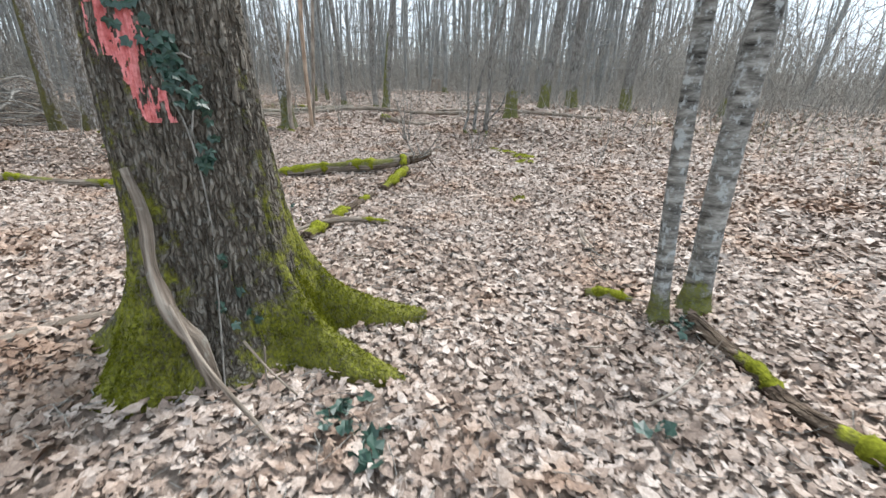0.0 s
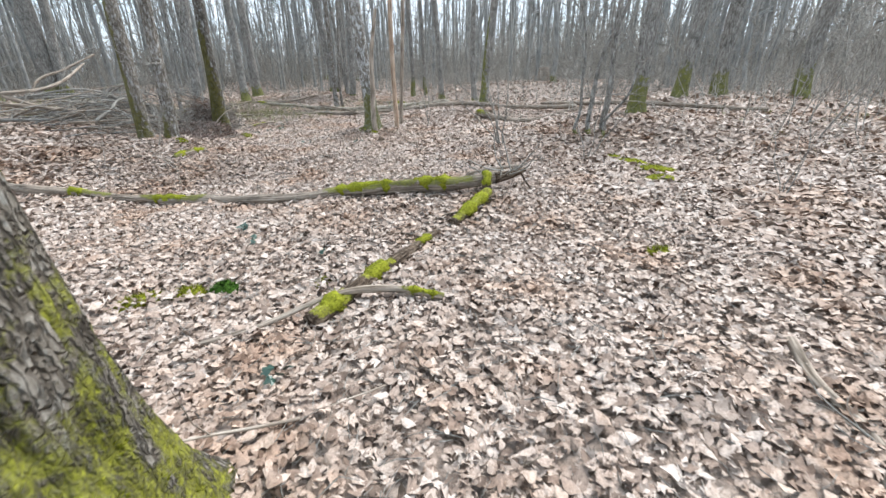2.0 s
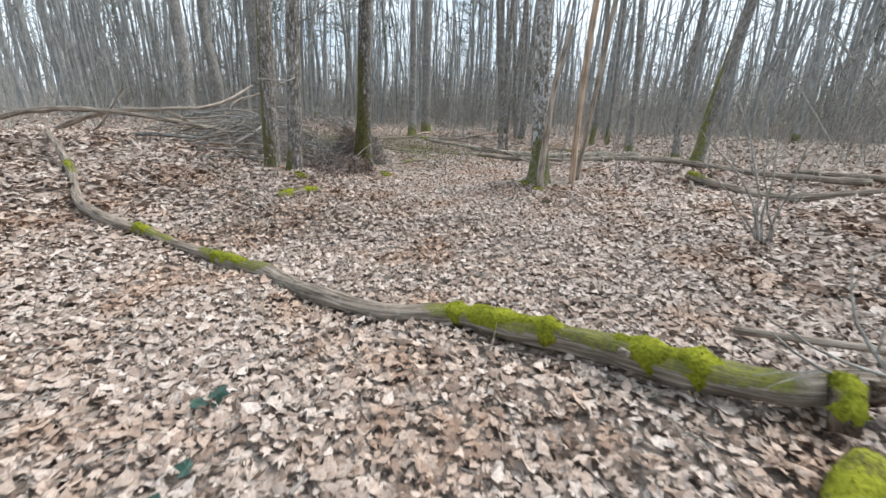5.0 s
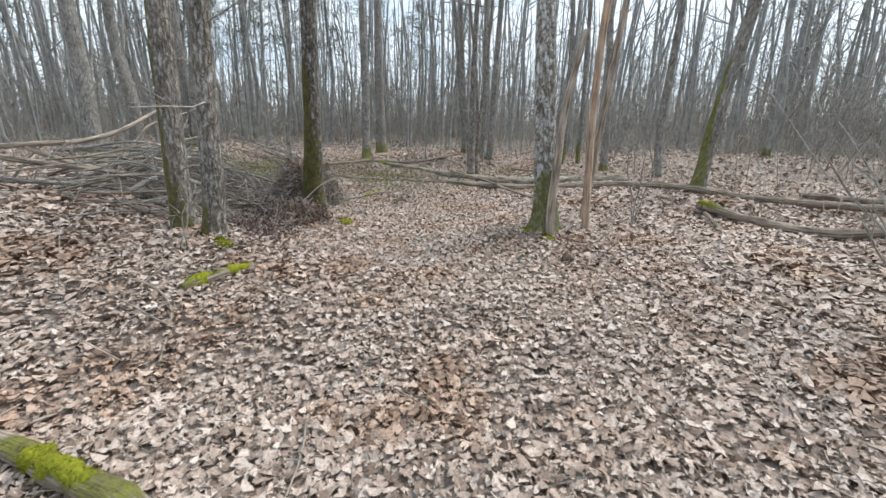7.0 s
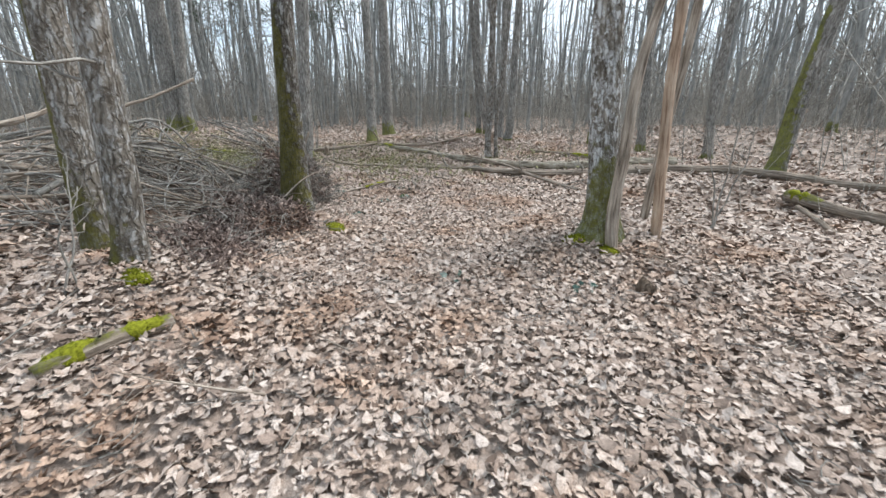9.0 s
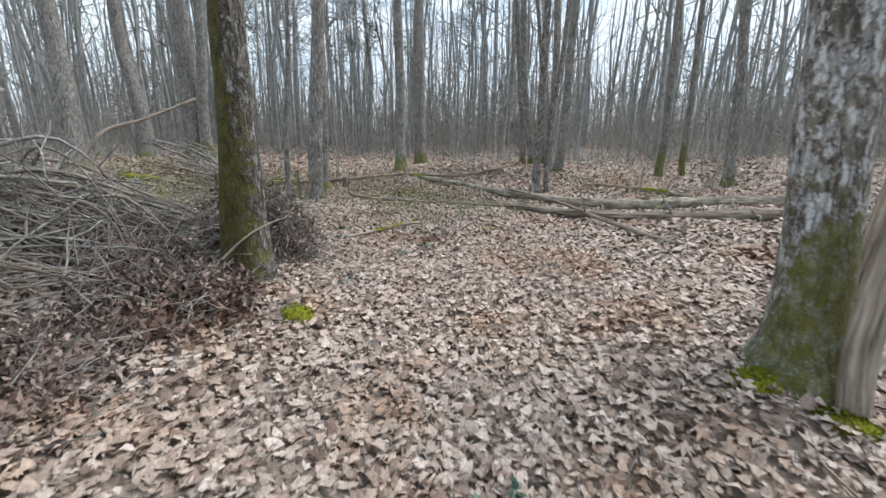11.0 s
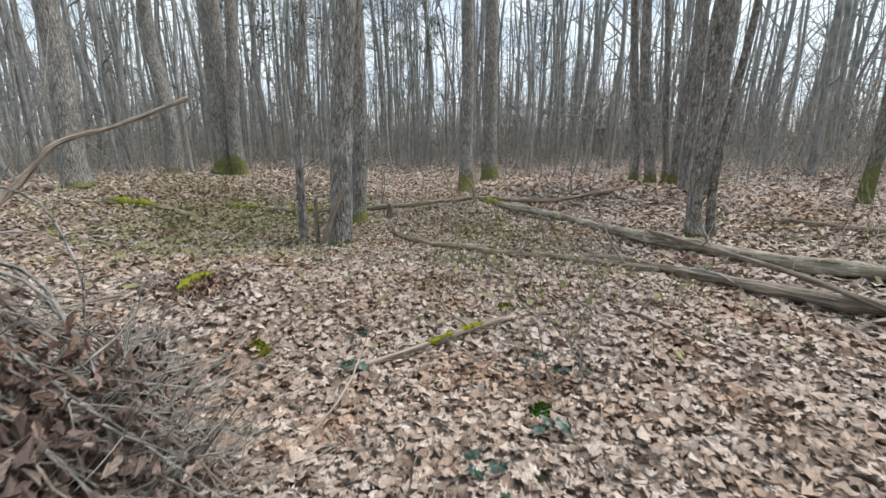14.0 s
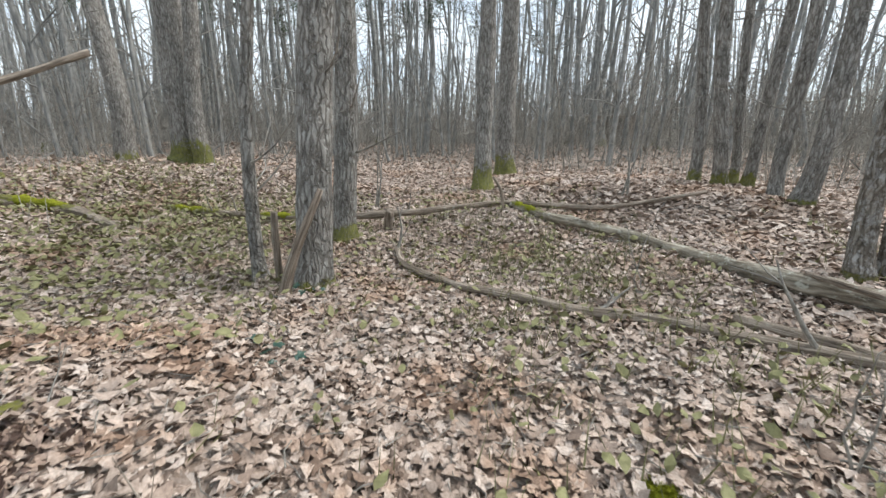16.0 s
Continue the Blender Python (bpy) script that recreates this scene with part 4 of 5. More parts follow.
log([G(-0.16, 2.85, 0.02), G(-0.14, 2.3, 0.025), G(-0.12, 1.7, 0.02)], 0.008, 0.006, "straight pale twig on leaf litter", DEAD_WOOD, name="stick", category="stick", sides=6)
log([G(-2.6, 1.6, 0.03), G(-2.3, 1.9, 0.04), G(-2.0, 2.1, 0.03)], 0.04, 0.03, "thick dead branch beside the oak", LOG_BARK, name="branch", category="branch")
log([G(-0.9, 5.05, 0.02), G(-1.3, 5.25, 0.05), G(-1.65, 5.0, 0.02)], 0.014, 0.01, "crooked thin branch on the leaves", ROTTEN, name="stick", category="stick", sides=7, twigs=2)
log([G(-1.2, 5.6, 0.02), G(-1.0, 5.75, 0.06), G(-0.75, 5.95, 0.03)], 0.012, 0.01, "thin dark branch on leaves", LOG_BARK, name="stick", category="stick", sides=7)
log([G(-0.37, 5.25, 0.02), G(-0.32, 5.0, 0.025), G(-0.29, 4.7, 0.02)], 0.008, 0.008, "thin pale stick on leaves", DEAD_WOOD, name="stick", category="stick", sides=6)
log([G(-6.27, 7.4, 0.04), G(-6.25, 7.72, 0.06), G(-6.2, 8.05, 0.03)], 0.045, 0.05, "moss-grown log piece in the litter", LOG_BARK, [(0.0, 0.55), (0.6, 0.98)])
log([G(-5.75, 6.9, 0.02), G(-6.1, 7.2, 0.04), G(-6.6, 7.25, 0.05), G(-7.0, 7.1, 0.03)], 0.02, 0.012, "thin fallen branch in leaves", LOG_BARK, name="branch", category="branch", sides=8, twigs=3)

# fallen stems beyond the bend of the walk
log([G(-12.45, 17.55, 0.10), G(-11.4, 17.2, 0.12), G(-10.5, 17.15, 0.12), G(-9.0, 16.8, 0.10), G(-7.3, 16.66, 0.11), G(-6.2, 16.98, 0.11), G(-5.2, 17.45, 0.11), G(-4.0, 18.0, 0.10)], 0.05, 0.11, "long pale birch log with flaking bark", PALE_LOG, [(0.02, 0.09)], sides=20, bumpy=0.34)
log([G(-9.2, 15.85, 0.06), G(-8.0, 15.68, 0.09), G(-6.65, 15.66, 0.1), G(-5.5, 16.05, 0.09), G(-4.3, 16.15, 0.08)], 0.045, 0.075, "grey fallen log lying beside a longer one", LOG_BARK, sides=18, bumpy=0.36, twigs=4)
log([G(-8.9, 16.75, 0.2), G(-8.4, 16.4, 0.23), G(-7.35, 15.86, 0.21), G(-6.55, 15.31, 0.14), G(-5.75, 14.72, 0.07), G(-5.3, 14.4, 0.05)], 0.022, 0.034, "thin fallen stem crossing the logs", LOG_BARK, sides=12, twigs=5)
log([G(-5.0, 16.4, 0.08), G(-3.2, 16.2, 0.1), G(-1.3, 15.7, 0.1), G(0.6, 15.3, 0.09)], 0.08, 0.06, "long grey fallen tree stem", LOG_BARK, sides=14)
log([G(-2.4, 14.9, 0.1), G(-1.6, 14.45, 0.1), G(-0.6, 13.9, 0.1), G(0.7, 13.3, 0.08)], 0.09, 0.07, "dark fallen log with a mossy end", LOG_BARK, [(0.0, 0.12)], sides=16)
log([G(-2.0, 13.4, 0.02), G(-2.1, 13.9, 0.08), G(-2.25, 14.5, 0.14)], 0.03, 0.03, "short fallen branch on litter", LOG_BARK, name="branch", category="branch")
log([G(-0.5, 16.9, 0.08), G(2.0, 14.0, 0.09), G(4.4, 12.4, 0.08)], 0.06, 0.05, "dark fallen stem across the wood floor", LOG_BARK, sides=12)
log([G(-12.3, 15.25, 0.05), G(-11.8, 14.93, 0.07), G(-11.2, 14.93, 0.08), G(-10.65, 15.02, 0.075), G(-10.1, 15.22, 0.05), G(-9.5, 15.45, 0.06), G(-8.4, 15.7, 0.07)], 0.032, 0.052, "brown curved branch lying along the leaves", LOG_BARK, sides=12, twigs=3, name="branch", category="branch")
log([G(-16.2, 14.0, 0.06), G(-14.6, 14.9, 0.12), G(-13.2, 15.85, 0.22), G(-12.4, 17.4, 0.12), G(-11.3, 18.4, 0.06), G(-10.2, 19.2, 0.2)], 0.055, 0.03, "thin mossy fallen stem behind the trees", LOG_BARK, [(0.0, 0.1), (0.2, 0.27)], sides=12, twigs=3)
log([G(-9.24, 12.4, 0.05), G(-9.12, 12.9, 0.08), G(-8.98, 13.35, 0.10), G(-8.88, 13.75, 0.08)], 0.016, 0.03, "half-mossy stick on the leaves", DEAD_WOOD, [(0.45, 0.58), (0.64, 0.78)], sides=10, name="stick", category="stick", twigs=1)
log([G(-10.75, 11.85, 0.03), G(-10.95, 12.05, 0.05), G(-11.1, 12.3, 0.03)], 0.04, 0.035, "short log piece under moss", LOG_BARK, [(0.0, 0.98)])
log([G(-10.3, 11.3, 0.02), G(-10.6, 11.7, 0.03), G(-10.8, 11.9, 0.03)], 0.015, 0.02, "dark stick ending in a mossy piece", LOG_BARK, name="stick", category="stick", sides=7)
log([G(-8.3, 13.15, 0.02), G(-8.15, 13.5, 0.03), G(-8.3, 13.9, 0.02)], 0.012, 0.01, "thin brown branch on litter", LOG_BARK, name="stick", category="stick", sides=7, twigs=1)
log([G(-7.4, 14.2, 0.03), G(-8.2, 14.4, 0.05), G(-8.9, 14.5, 0.03)], 0.02, 0.012, "thin brown fallen branch", LOG_BARK, name="branch", category="branch", sides=8, twigs=2)
log([G(-17.6, 12.2, 0.08), G(-16.6, 12.9, 0.1), G(-15.4, 13.2, 0.06)], 0.08, 0.06, "mossy log among low green plants", LOG_BARK, [(0.05, 0.5)])
log([G(-5.6, 18.6, 0.06), G(-6.6, 19.0, 0.08), G(-7.9, 19.1, 0.06)], 0.05, 0.05, "mossy fallen branch on litter", LOG_BARK, [(0.2, 0.5)], name="branch", category="branch")


def moss_cushion(x, y, rx, ry, h, turn, mat, label, seed):
    rng = np.random.default_rng(seed)
    k, rings = 22, 8
    v, f4, f3 = [(0, 0, h)], [], []
    for i in range(1, rings + 1):
        e = i / rings * math.pi / 2 * 1.12
        for j in range(k):
            a = 2 * math.pi * j / k
            w = 1 + 0.30 * noise.fractal((math.cos(a) * 1.4 + seed, math.sin(a) * 1.4, e), 0.8, 2, 3)
            v.append((math.sin(e) * math.cos(a) * rx * w, math.sin(e) * math.sin(a) * ry * w, math.cos(e) * h * (1 + 0.3 * noise.noise((math.cos(a) * 3 * e, math.sin(a) * 3 * e, seed))) - 0.01))
    for j in range(k):
        f3.append((0, 1 + j, 1 + (j + 1) % k))
        for i in range(rings - 1):
            a, c = 1 + i * k + j, 1 + i * k + (j + 1) % k
            f4.append((a, a + k, c + k, c))
    v = np.array(v)
    nrm = v / np.array([rx, ry, h]) ** 1.5
    nrm /= np.linalg.norm(nrm, axis=1)[:, None]
    s = Soup()
    s.add(v, f3, f4)
    fuzz(s, v, nrm, rng, 900, 0.016)
    ob = part("moss_cushion", s.mesh("moss_cushion"), mat, at=on(x, y, 0.012))
    ob.rotation_euler[2] = radians(turn)
    return tagged(ob, label, "moss")


for i, (x, y, rx, ry, h, turn, mat, label) in enumerate([
    (-2.26, 3.92, 0.11, 0.09, 0.09, 10, DARK_MOSS, "deep green rounded moss cushion in leaves"), (-2.5, 3.82, 0.12, 0.08, 0.06, 30, MOSS, "yellow-green moss patch in leaves"),
    (-2.74, 3.62, 0.16, 0.07, 0.05, 60, MOSS, "thin yellow-green moss patch"), (-1.6, 4.2, 0.05, 0.1, 0.04, 10, MOSS, "small tuft of moss on litter"),
    (1.25, 8.7, 0.28, 0.12, 0.08, -40, MOSS, "ragged moss patch among litter"), (1.5, 8.2, 0.3, 0.13, 0.09, -20, MOSS, "ragged moss patch among litter"), (1.0, 9.1, 0.16, 0.1, 0.06, 20, MOSS, "ragged moss patch among litter"),
    (1.5, 7.75, 0.22, 0.14, 0.07, 10, MOSS, "ragged moss patch among litter"), (-7.22, 10.36, 0.15, 0.11, 0.09, 20, MOSS, "round moss cushion at a tree's foot"), (1.0, 5.3, 0.12, 0.08, 0.05, 20, MOSS, "small moss patch on litter"),
    (-9.1, 13.95, 0.09, 0.06, 0.05, 0, MOSS, "small tuft of moss on litter"), (-8.45, 14.6, 0.05, 0.05, 0.05, 0, MOSS, "small tuft of moss on litter"), (-8.15, 13.0, 0.09, 0.07, 0.06, 0, DARK_MOSS, "green moss tuft by a twig"),
    (-9.7, 12.05, 0.06, 0.05, 0.06, 0, MOSS, "round moss tuft in dead leaves"), (-6.8, 8.1, 0.12, 0.08, 0.06, 0, MOSS, "moss at the foot of a stem"), (-11.6, 14.9, 0.1, 0.05, 0.04, 0, MOSS, "moss tuft by a branch"),
    (-4.2, 11.12, 0.12, 0.08, 0.05, 0, MOSS, "moss at a tree's foot"), (-4.52, 11.22, 0.15, 0.10, 0.06, 40, MOSS, "moss over a tree's root")]):
    moss_cushion(x, y, rx, ry, h, turn, mat, label, i)

# ---- brush pile and fallen crown ----
brush = thing("brush_pile", on(-8.6, 9.5), "tangled heap of grey dead branches and twigs", "brush pile")
rng = np.random.default_rng(77)
bo = np.array(on(-8.6, 9.5))
tw = Soup()
for i in range(150):
    c = np.array([-9.6 + rng.normal(0, 0.9), 9.5 + rng.normal(0, 0.6)])
    a = rng.normal(0.55, 0.5)
    ln, lift = rng.uniform(0.6, 1.7), abs(rng.normal(0.27, 0.2)) * max(0.25, 1.3 - 0.5 * math.hypot(c[0] + 9.4, c[1] - 9.6))
    s0, s1 = c - ln * np.array([math.cos(a), math.sin(a)]), c + ln * np.array([math.cos(a), math.sin(a)])
    while line_distance(np.array([s1[0]]), np.array([s1[1]]))[0] < (2.3 if i < 13 else 1.8):
        s1 = c + (s1 - c) * 0.6
        if np.linalg.norm(s1 - c) < 0.1:
            break
    while line_distance(np.array([s0[0]]), np.array([s0[1]]))[0] < (2.3 if i < 13 else 1.8):
        s0 = c + (s0 - c) * 0.6
        if np.linalg.norm(s0 - c) < 0.1:
            break
    if np.linalg.norm(s1 - s0) < 0.7:
        continue
    pts = [on(*s0, 0.03 + lift * rng.uniform(0, 1)), on(*c, 0.08 + lift), on(*s1, 0.03 + lift * rng.uniform(0, 1.6))]
    p = twist(smooth_path(pts, 0.12), 0.05, rng) - bo
    s = Soup()
    r = rng.uniform(0.008, 0.021) if i > 12 else rng.uniform(0.024, 0.042)
    s.add(*tube(p, np.linspace(r, r * 0.4, len(p)), 7, 0.06, 12, seed=i))
    for _ in range(3):
        j = int(rng.integers(1, len(p) - 1))
        if line_distance(np.array([p[j][0] + bo[0]]), np.array([p[j][1] + bo[1]]))[0] > 1.6:
            limb(tw, p[j], (rng.normal(), rng.normal(), rng.normal() * 0.5 + 0.35), rng.uniform(0.2, 0.7), r * 0.5, rng, 1, 4, kids=3)
    part("branch", s.mesh("branch"), (TWIG, LOG_BARK, GREY_BARK, LOG_BARK)[i % 4], brush)
for i in range(240):
    x, y = -9.3 + rng.normal(0, 0.8), 9.9 + rng.normal(0, 0.5)
    if line_distance(np.array([x]), np.array([y]))[0] < 2.1:
        continue
    z = float(height(x, y)) + abs(rng.normal(0.12, 0.18)) * max(0.3, 1.2 - 0.5 * math.hypot(x + 9.2, y - 9.6))
    limb(tw, np.array((x, y, z)) - bo, (rng.normal(), rng.normal(), rng.normal() * 0.5 + 0.2), rng.uniform(0.25, 0.8), rng.uniform(0.003, 0.007), rng, 1, 3, kids=3)
for i in range(16):
    z0 = 0.12 + 0.033 * i
    cx, cy = -10.1 + rng.normal(0, 0.35), 9.75 + rng.normal(0, 0.22)
    a, ln = 0.62 + rng.normal(0, 0.16), rng.uniform(0.9, 1.7)
    dx, dy = ln * math.cos(a), ln * math.sin(a)
    pts = [on(cx - dx, cy - dy, z0 + rng.normal(0, 0.05)), on(cx, cy, z0 + 0.07), on(cx + dx, cy + dy, z0 * 0.8 + rng.normal(-0.02, 0.07))]
    p = twist(smooth_path(pts, 0.1), 0.035, rng) - bo
    r = rng.uniform(0.014, 0.034)
    s = Soup()
    s.add(*tube(p, np.linspace(r, r * 0.6, len(p)), 9, 0.15, 12, seed=i))
    part("branch", s.mesh("branch"), (GREY_BARK, PALE_LOG, LOG_BARK, TWIG)[i % 4], brush)
for i in range(34):
    x, y = -9.5 + rng.normal(0, 0.25), 10.65 + rng.normal(0, 0.2)
    ex, ey = -8.45 + rng.normal(0, 0.2), 11.25 + rng.normal(0, 0.18)
    top = rng.uniform(0.8, 1.2)
    pts = [on(x, y, top), on((x + ex) / 2, (y + ey) / 2, top * 0.85), on(ex, ey, rng.uniform(0.2, 0.7))]
    p = twist(smooth_path(pts, 0.1), 0.04, rng) - bo
    r = rng.uniform(0.004, 0.01)
    s = Soup()
    s.add(*tube(p, np.linspace(r, r * 0.4, len(p)), 6, seed=i))
    for _ in range(2):
        limb(tw, p[int(rng.integers(2, len(p) - 1))], (rng.normal(0.3, 0.5), rng.normal(0.2, 0.5), rng.normal(-0.1, 0.4)), rng.uniform(0.15, 0.4), r * 0.6, rng, 1, 3, kids=2)
    part("branch", s.mesh("branch"), (TWIG, GREY_BARK, LOG_BARK)[i % 3], brush)
tagged(part("fine_brushwood", tw.mesh("fine_brushwood"), TWIG, brush, "fine grey twigs"), kind="stuff")


def leaf_cloud(points, normals, size, kind, rng, droop=0.0):
    """Many small leaves in one mesh."""
    shapes = [leaf_shape(kind, c, d, 60 + i) for i, (c, d) in enumerate(((0.5, 0.2), (-0.4, 0.5), (0.9, -0.2)))]
    s = Soup()
    for i, (p, q) in enumerate(zip(points, normals)):
        v, f = shapes[i % 3]
        m = np.array((Vector(q).to_track_quat("Z", "Y").to_matrix() @ Euler((rng.normal(0, 0.4), rng.normal(0, 0.4), rng.uniform(0, 6.28))).to_matrix()))
        s.add(v * size * rng.uniform(0.6, 1.3) @ m.T + p, f3=f)
    return s


# heaps of dark hanging dead leaves on cut branches beside the mossy tree
def dead_leaf_heap(x, y, rx, ry, h, count, label):
    heap = thing("dead_leaf_heap", on(x, y), label, "brush pile")
    ho = np.array(on(x, y))
    pts, nr = [], []
    hs = Soup()
    for i in range(count):
        a, e = rng.uniform(0, 6.28), math.acos(rng.uniform(0, 1))
        w = rng.uniform(0.5, 1.05) * (1 + 0.25 * noise.noise((math.cos(a) * 2 + x, math.sin(a) * 2, e * 2)))
        p = np.array([x + rx * math.sin(e) * math.cos(a) * w, y + ry * math.sin(e) * math.sin(a) * w, 0])
        p[2] = float(height(p[0], p[1])) + h * math.cos(e) * w + 0.02
        pts.append(p - ho)
        nr.append((math.cos(a) + rng.normal(0, 0.5), math.sin(a) + rng.normal(0, 0.5), rng.normal(0.1, 0.5)))
        if i % (11 if h > 0.5 else 50) == 0:
            limb(hs, p - ho - np.array([0, 0, 0.02]), (math.cos(a) + rng.normal(0, 0.4), math.sin(a) + rng.normal(0, 0.4), rng.normal(0, 0.4)), rng.uniform(0.22, 0.5), 0.006, rng, 1, 3, kids=3)
    part("foliage", leaf_cloud(pts, nr, 0.036, "oak", rng).mesh("foliage", False), BRACKEN, heap)["kind"] = "stuff"
    part("fine_brushwood", hs.mesh("fine_brushwood"), TWIG, heap)["kind"] = "stuff"
    core = moss_cushion(x, y, rx * 0.55, ry * 0.55, h * 0.5, 0, BRACKEN, "x", 91)
    core.name, core.parent, core.location = "heap_core", heap, (0, 0, 0)
    for key in ("label", "category"):
        del core[key]


dead_leaf_heap(-8.7, 10.95, 0.58, 0.55, 0.84, 4800, "heap of cut branches hung with dark shrivelled leaves")
dead_leaf_heap(-8.05, 9.75, 0.55, 0.48, 0.28, 1700, "low heap of dark shrivelled leaves on twigs")
dead_leaf_heap(-7.8, 10.0, 0.45, 0.36, 0.18, 1300, "low heap of dark shrivelled leaves at a tree's foot")
# dead leaves under the sticks; their dark colour also supplies the pile's inner shade
dead_leaf_heap(-9.4, 9.8, 1.2, 0.6, 0.38, 3000, "dark dead leaves filling the shaded inside of a brush pile")
dead_leaf_heap(-7.45, 9.0, 0.65, 0.5, 0.12, 1200, "thin cover of dark shrivelled leaves and twigs")
dead_leaf_heap(-6.95, 8.75, 0.5, 0.4, 0.10, 700, "thin cover of dark shrivelled leaves and twigs")
dead_leaf_heap(-7.72, 10.02, 0.5, 0.3, 0.24, 1500, "low heap of brown shrivelled leaves at a tree's foot")
log([G(-7.92, 9.95, 0.0), (-7.83, 10.17, 0.55), (-7.72, 10.36, 0.74), (-7.68, 10.54, 0.82), (-7.66, 10.63, 0.84), (-7.68, 10.73, 0.91)], 0.011, 0.005, "thin pale twig leaning out of dead leaves", DEAD_WOOD, name="branch", category="branch", sides=6, step=0.04)
log([G(-7.86, 10.04, 0.0), (-7.83, 10.23, 0.57), (-7.72, 10.33, 0.59), (-7.71, 10.41, 0.59)], 0.007, 0.004, "thin pale twig leaning out of dead leaves", DEAD_WOOD, name="branch", category="branch", sides=6, step=0.04)
dead_leaf_heap(-7.75, 9.6, 0.5, 0.45, 0.2, 1300, "low heap of brown shrivelled leaves and twigs")
dead_leaf_heap(-9.75, 11.25, 0.7, 0.45, 0.07, 700, "thin scatter of dark shrivelled leaves on the litter")
dead_leaf_heap(-10.8, 12.0, 0.6, 0.45, 0.07, 600, "thin scatter of dark shrivelled leaves on the litter")

# bare fallen crown resting beyond the paired stems
log([(-13.6, 6.3, 0.55), (-12.6, 6.75, 1.0), (-11.5, 7.2, 1.25), (-10.5, 7.77, 1.33), (-10.3, 8.6, 1.45), (-10.6, 9.6, 1.9)], 0.07, 0.02, "large bare fallen branch with pale forks", DEAD_WOOD, name="branch", category="branch", twigs=6)
log([(-10.5, 7.77, 1.3), (-10.2, 8.2, 1.05), (-9.7, 8.9, 0.85), (-9.2, 9.4, 0.75)], 0.035, 0.02, "pale side limb of a fallen crown", DEAD_WOOD, name="branch", category="branch", twigs=3)
log([on(-12.6, 6.75, 0.02), (-11.9, 6.95, 0.9), (-11.2, 7.2, 1.5), (-11.0, 7.3, 1.7)], 0.03, 0.012, "upright dead limb propping a fallen crown", DEAD_WOOD, name="branch", category="branch", twigs=3)
log([on(-13.8, 5.2, 0.05), on(-12.4, 6.1, 0.4), on(-11.0, 7.0, 0.5), on(-9.6, 8.4, 0.3)], 0.06, 0.03, "dark fallen limb among twigs", LOG_BARK, name="branch", category="branch", twigs=5)
log([on(-15.2, 10.1, 0.0), (-15.23, 10.6, 0.6), (-15.23, 11.2, 1.22), (-15.21, 11.45, 1.52), (-15.19, 11.7, 1.68), (-15.13, 12.19, 1.84), (-15.04, 12.69, 2.08), (-14.91, 13.2, 2.32)], 0.05, 0.03, "pale curved dead limb rising from the undergrowth", DEAD_WOOD, name="branch", category="branch")

# ---- small shed far among the trunks ----
shed = thing("shed", on(-18.9, 36.8), "small weathered wooden shelter with a flat roof", "shed")
for name, size, at in (("back_wall", (2.2, 0.08, 1.5), (0, 1.0, 0.75)), ("side_wall", (0.08, 2.0, 1.5), (1.1, 0, 0.75)), ("roof", (2.6, 2.4, 0.08), (0, 0, 1.56)), ("post", (0.1, 0.1, 1.5), (-1.05, -0.95, 0.75)), ("post", (0.1, 0.1, 1.5), (1.05, -0.95, 0.75))):
    bm = bmesh.new()
    bmesh.ops.create_cube(bm, size=1, matrix=Matrix.Diagonal((*size, 1)))
    bmesh.ops.bevel(bm, geom=bm.edges[:], offset=0.01, segments=1)
    me = bpy.data.meshes.new(name)
    bm.to_mesh(me)
    part(name, me, DEAD_WOOD, shed, at=at)

# ---- the wood around ----
protos = []
for i in range(10):
    h = (13, 16, 18, 15, 17, 14, 19, 16, 12, 17)[i]
    r = (0.05, 0.08, 0.12, 0.065, 0.15, 0.045, 0.17, 0.09, 0.04, 0.075)[i]
    ln = ((0, 0), (0.02, 0.01), (-0.02, 0.01), (0.05, 0), (0, 0.02), (-0.04, -0.02), (0.01, 0), (0.03, -0.03), (-0.05, 0.03), (0.0, -0.02))[i]
    protos.append(dict(seed=200 + i, h=h, r=r, lean=ln, rings=18, sides=9, bumpy=0.05, limbs=8, flare=0.5, moss_h=(0, 0.3, 0.4, 0, 0.5, 0, 0.4, 0.2, 0, 0)[i], crook=0.22, low_twigs=10, crown_from=0.3, level=1, limb_len=0.24))
LABELS = ["slender bare grey tree in the wood", "bare grey tree with a mossy foot", "straight bare forest tree with mossy foot", "thin leaning bare tree", "stout bare forest tree", "thin bare pole of a young tree", "stout grey forest tree", "bare leaning forest tree", "thin crooked bare sapling", "slim straight bare tree"]
rng = np.random.default_rng(12)
taken = [o.location.xy.copy() for o in scene.objects if o.parent is None and o.get("category") == "tree"]
masters = []
count = 0
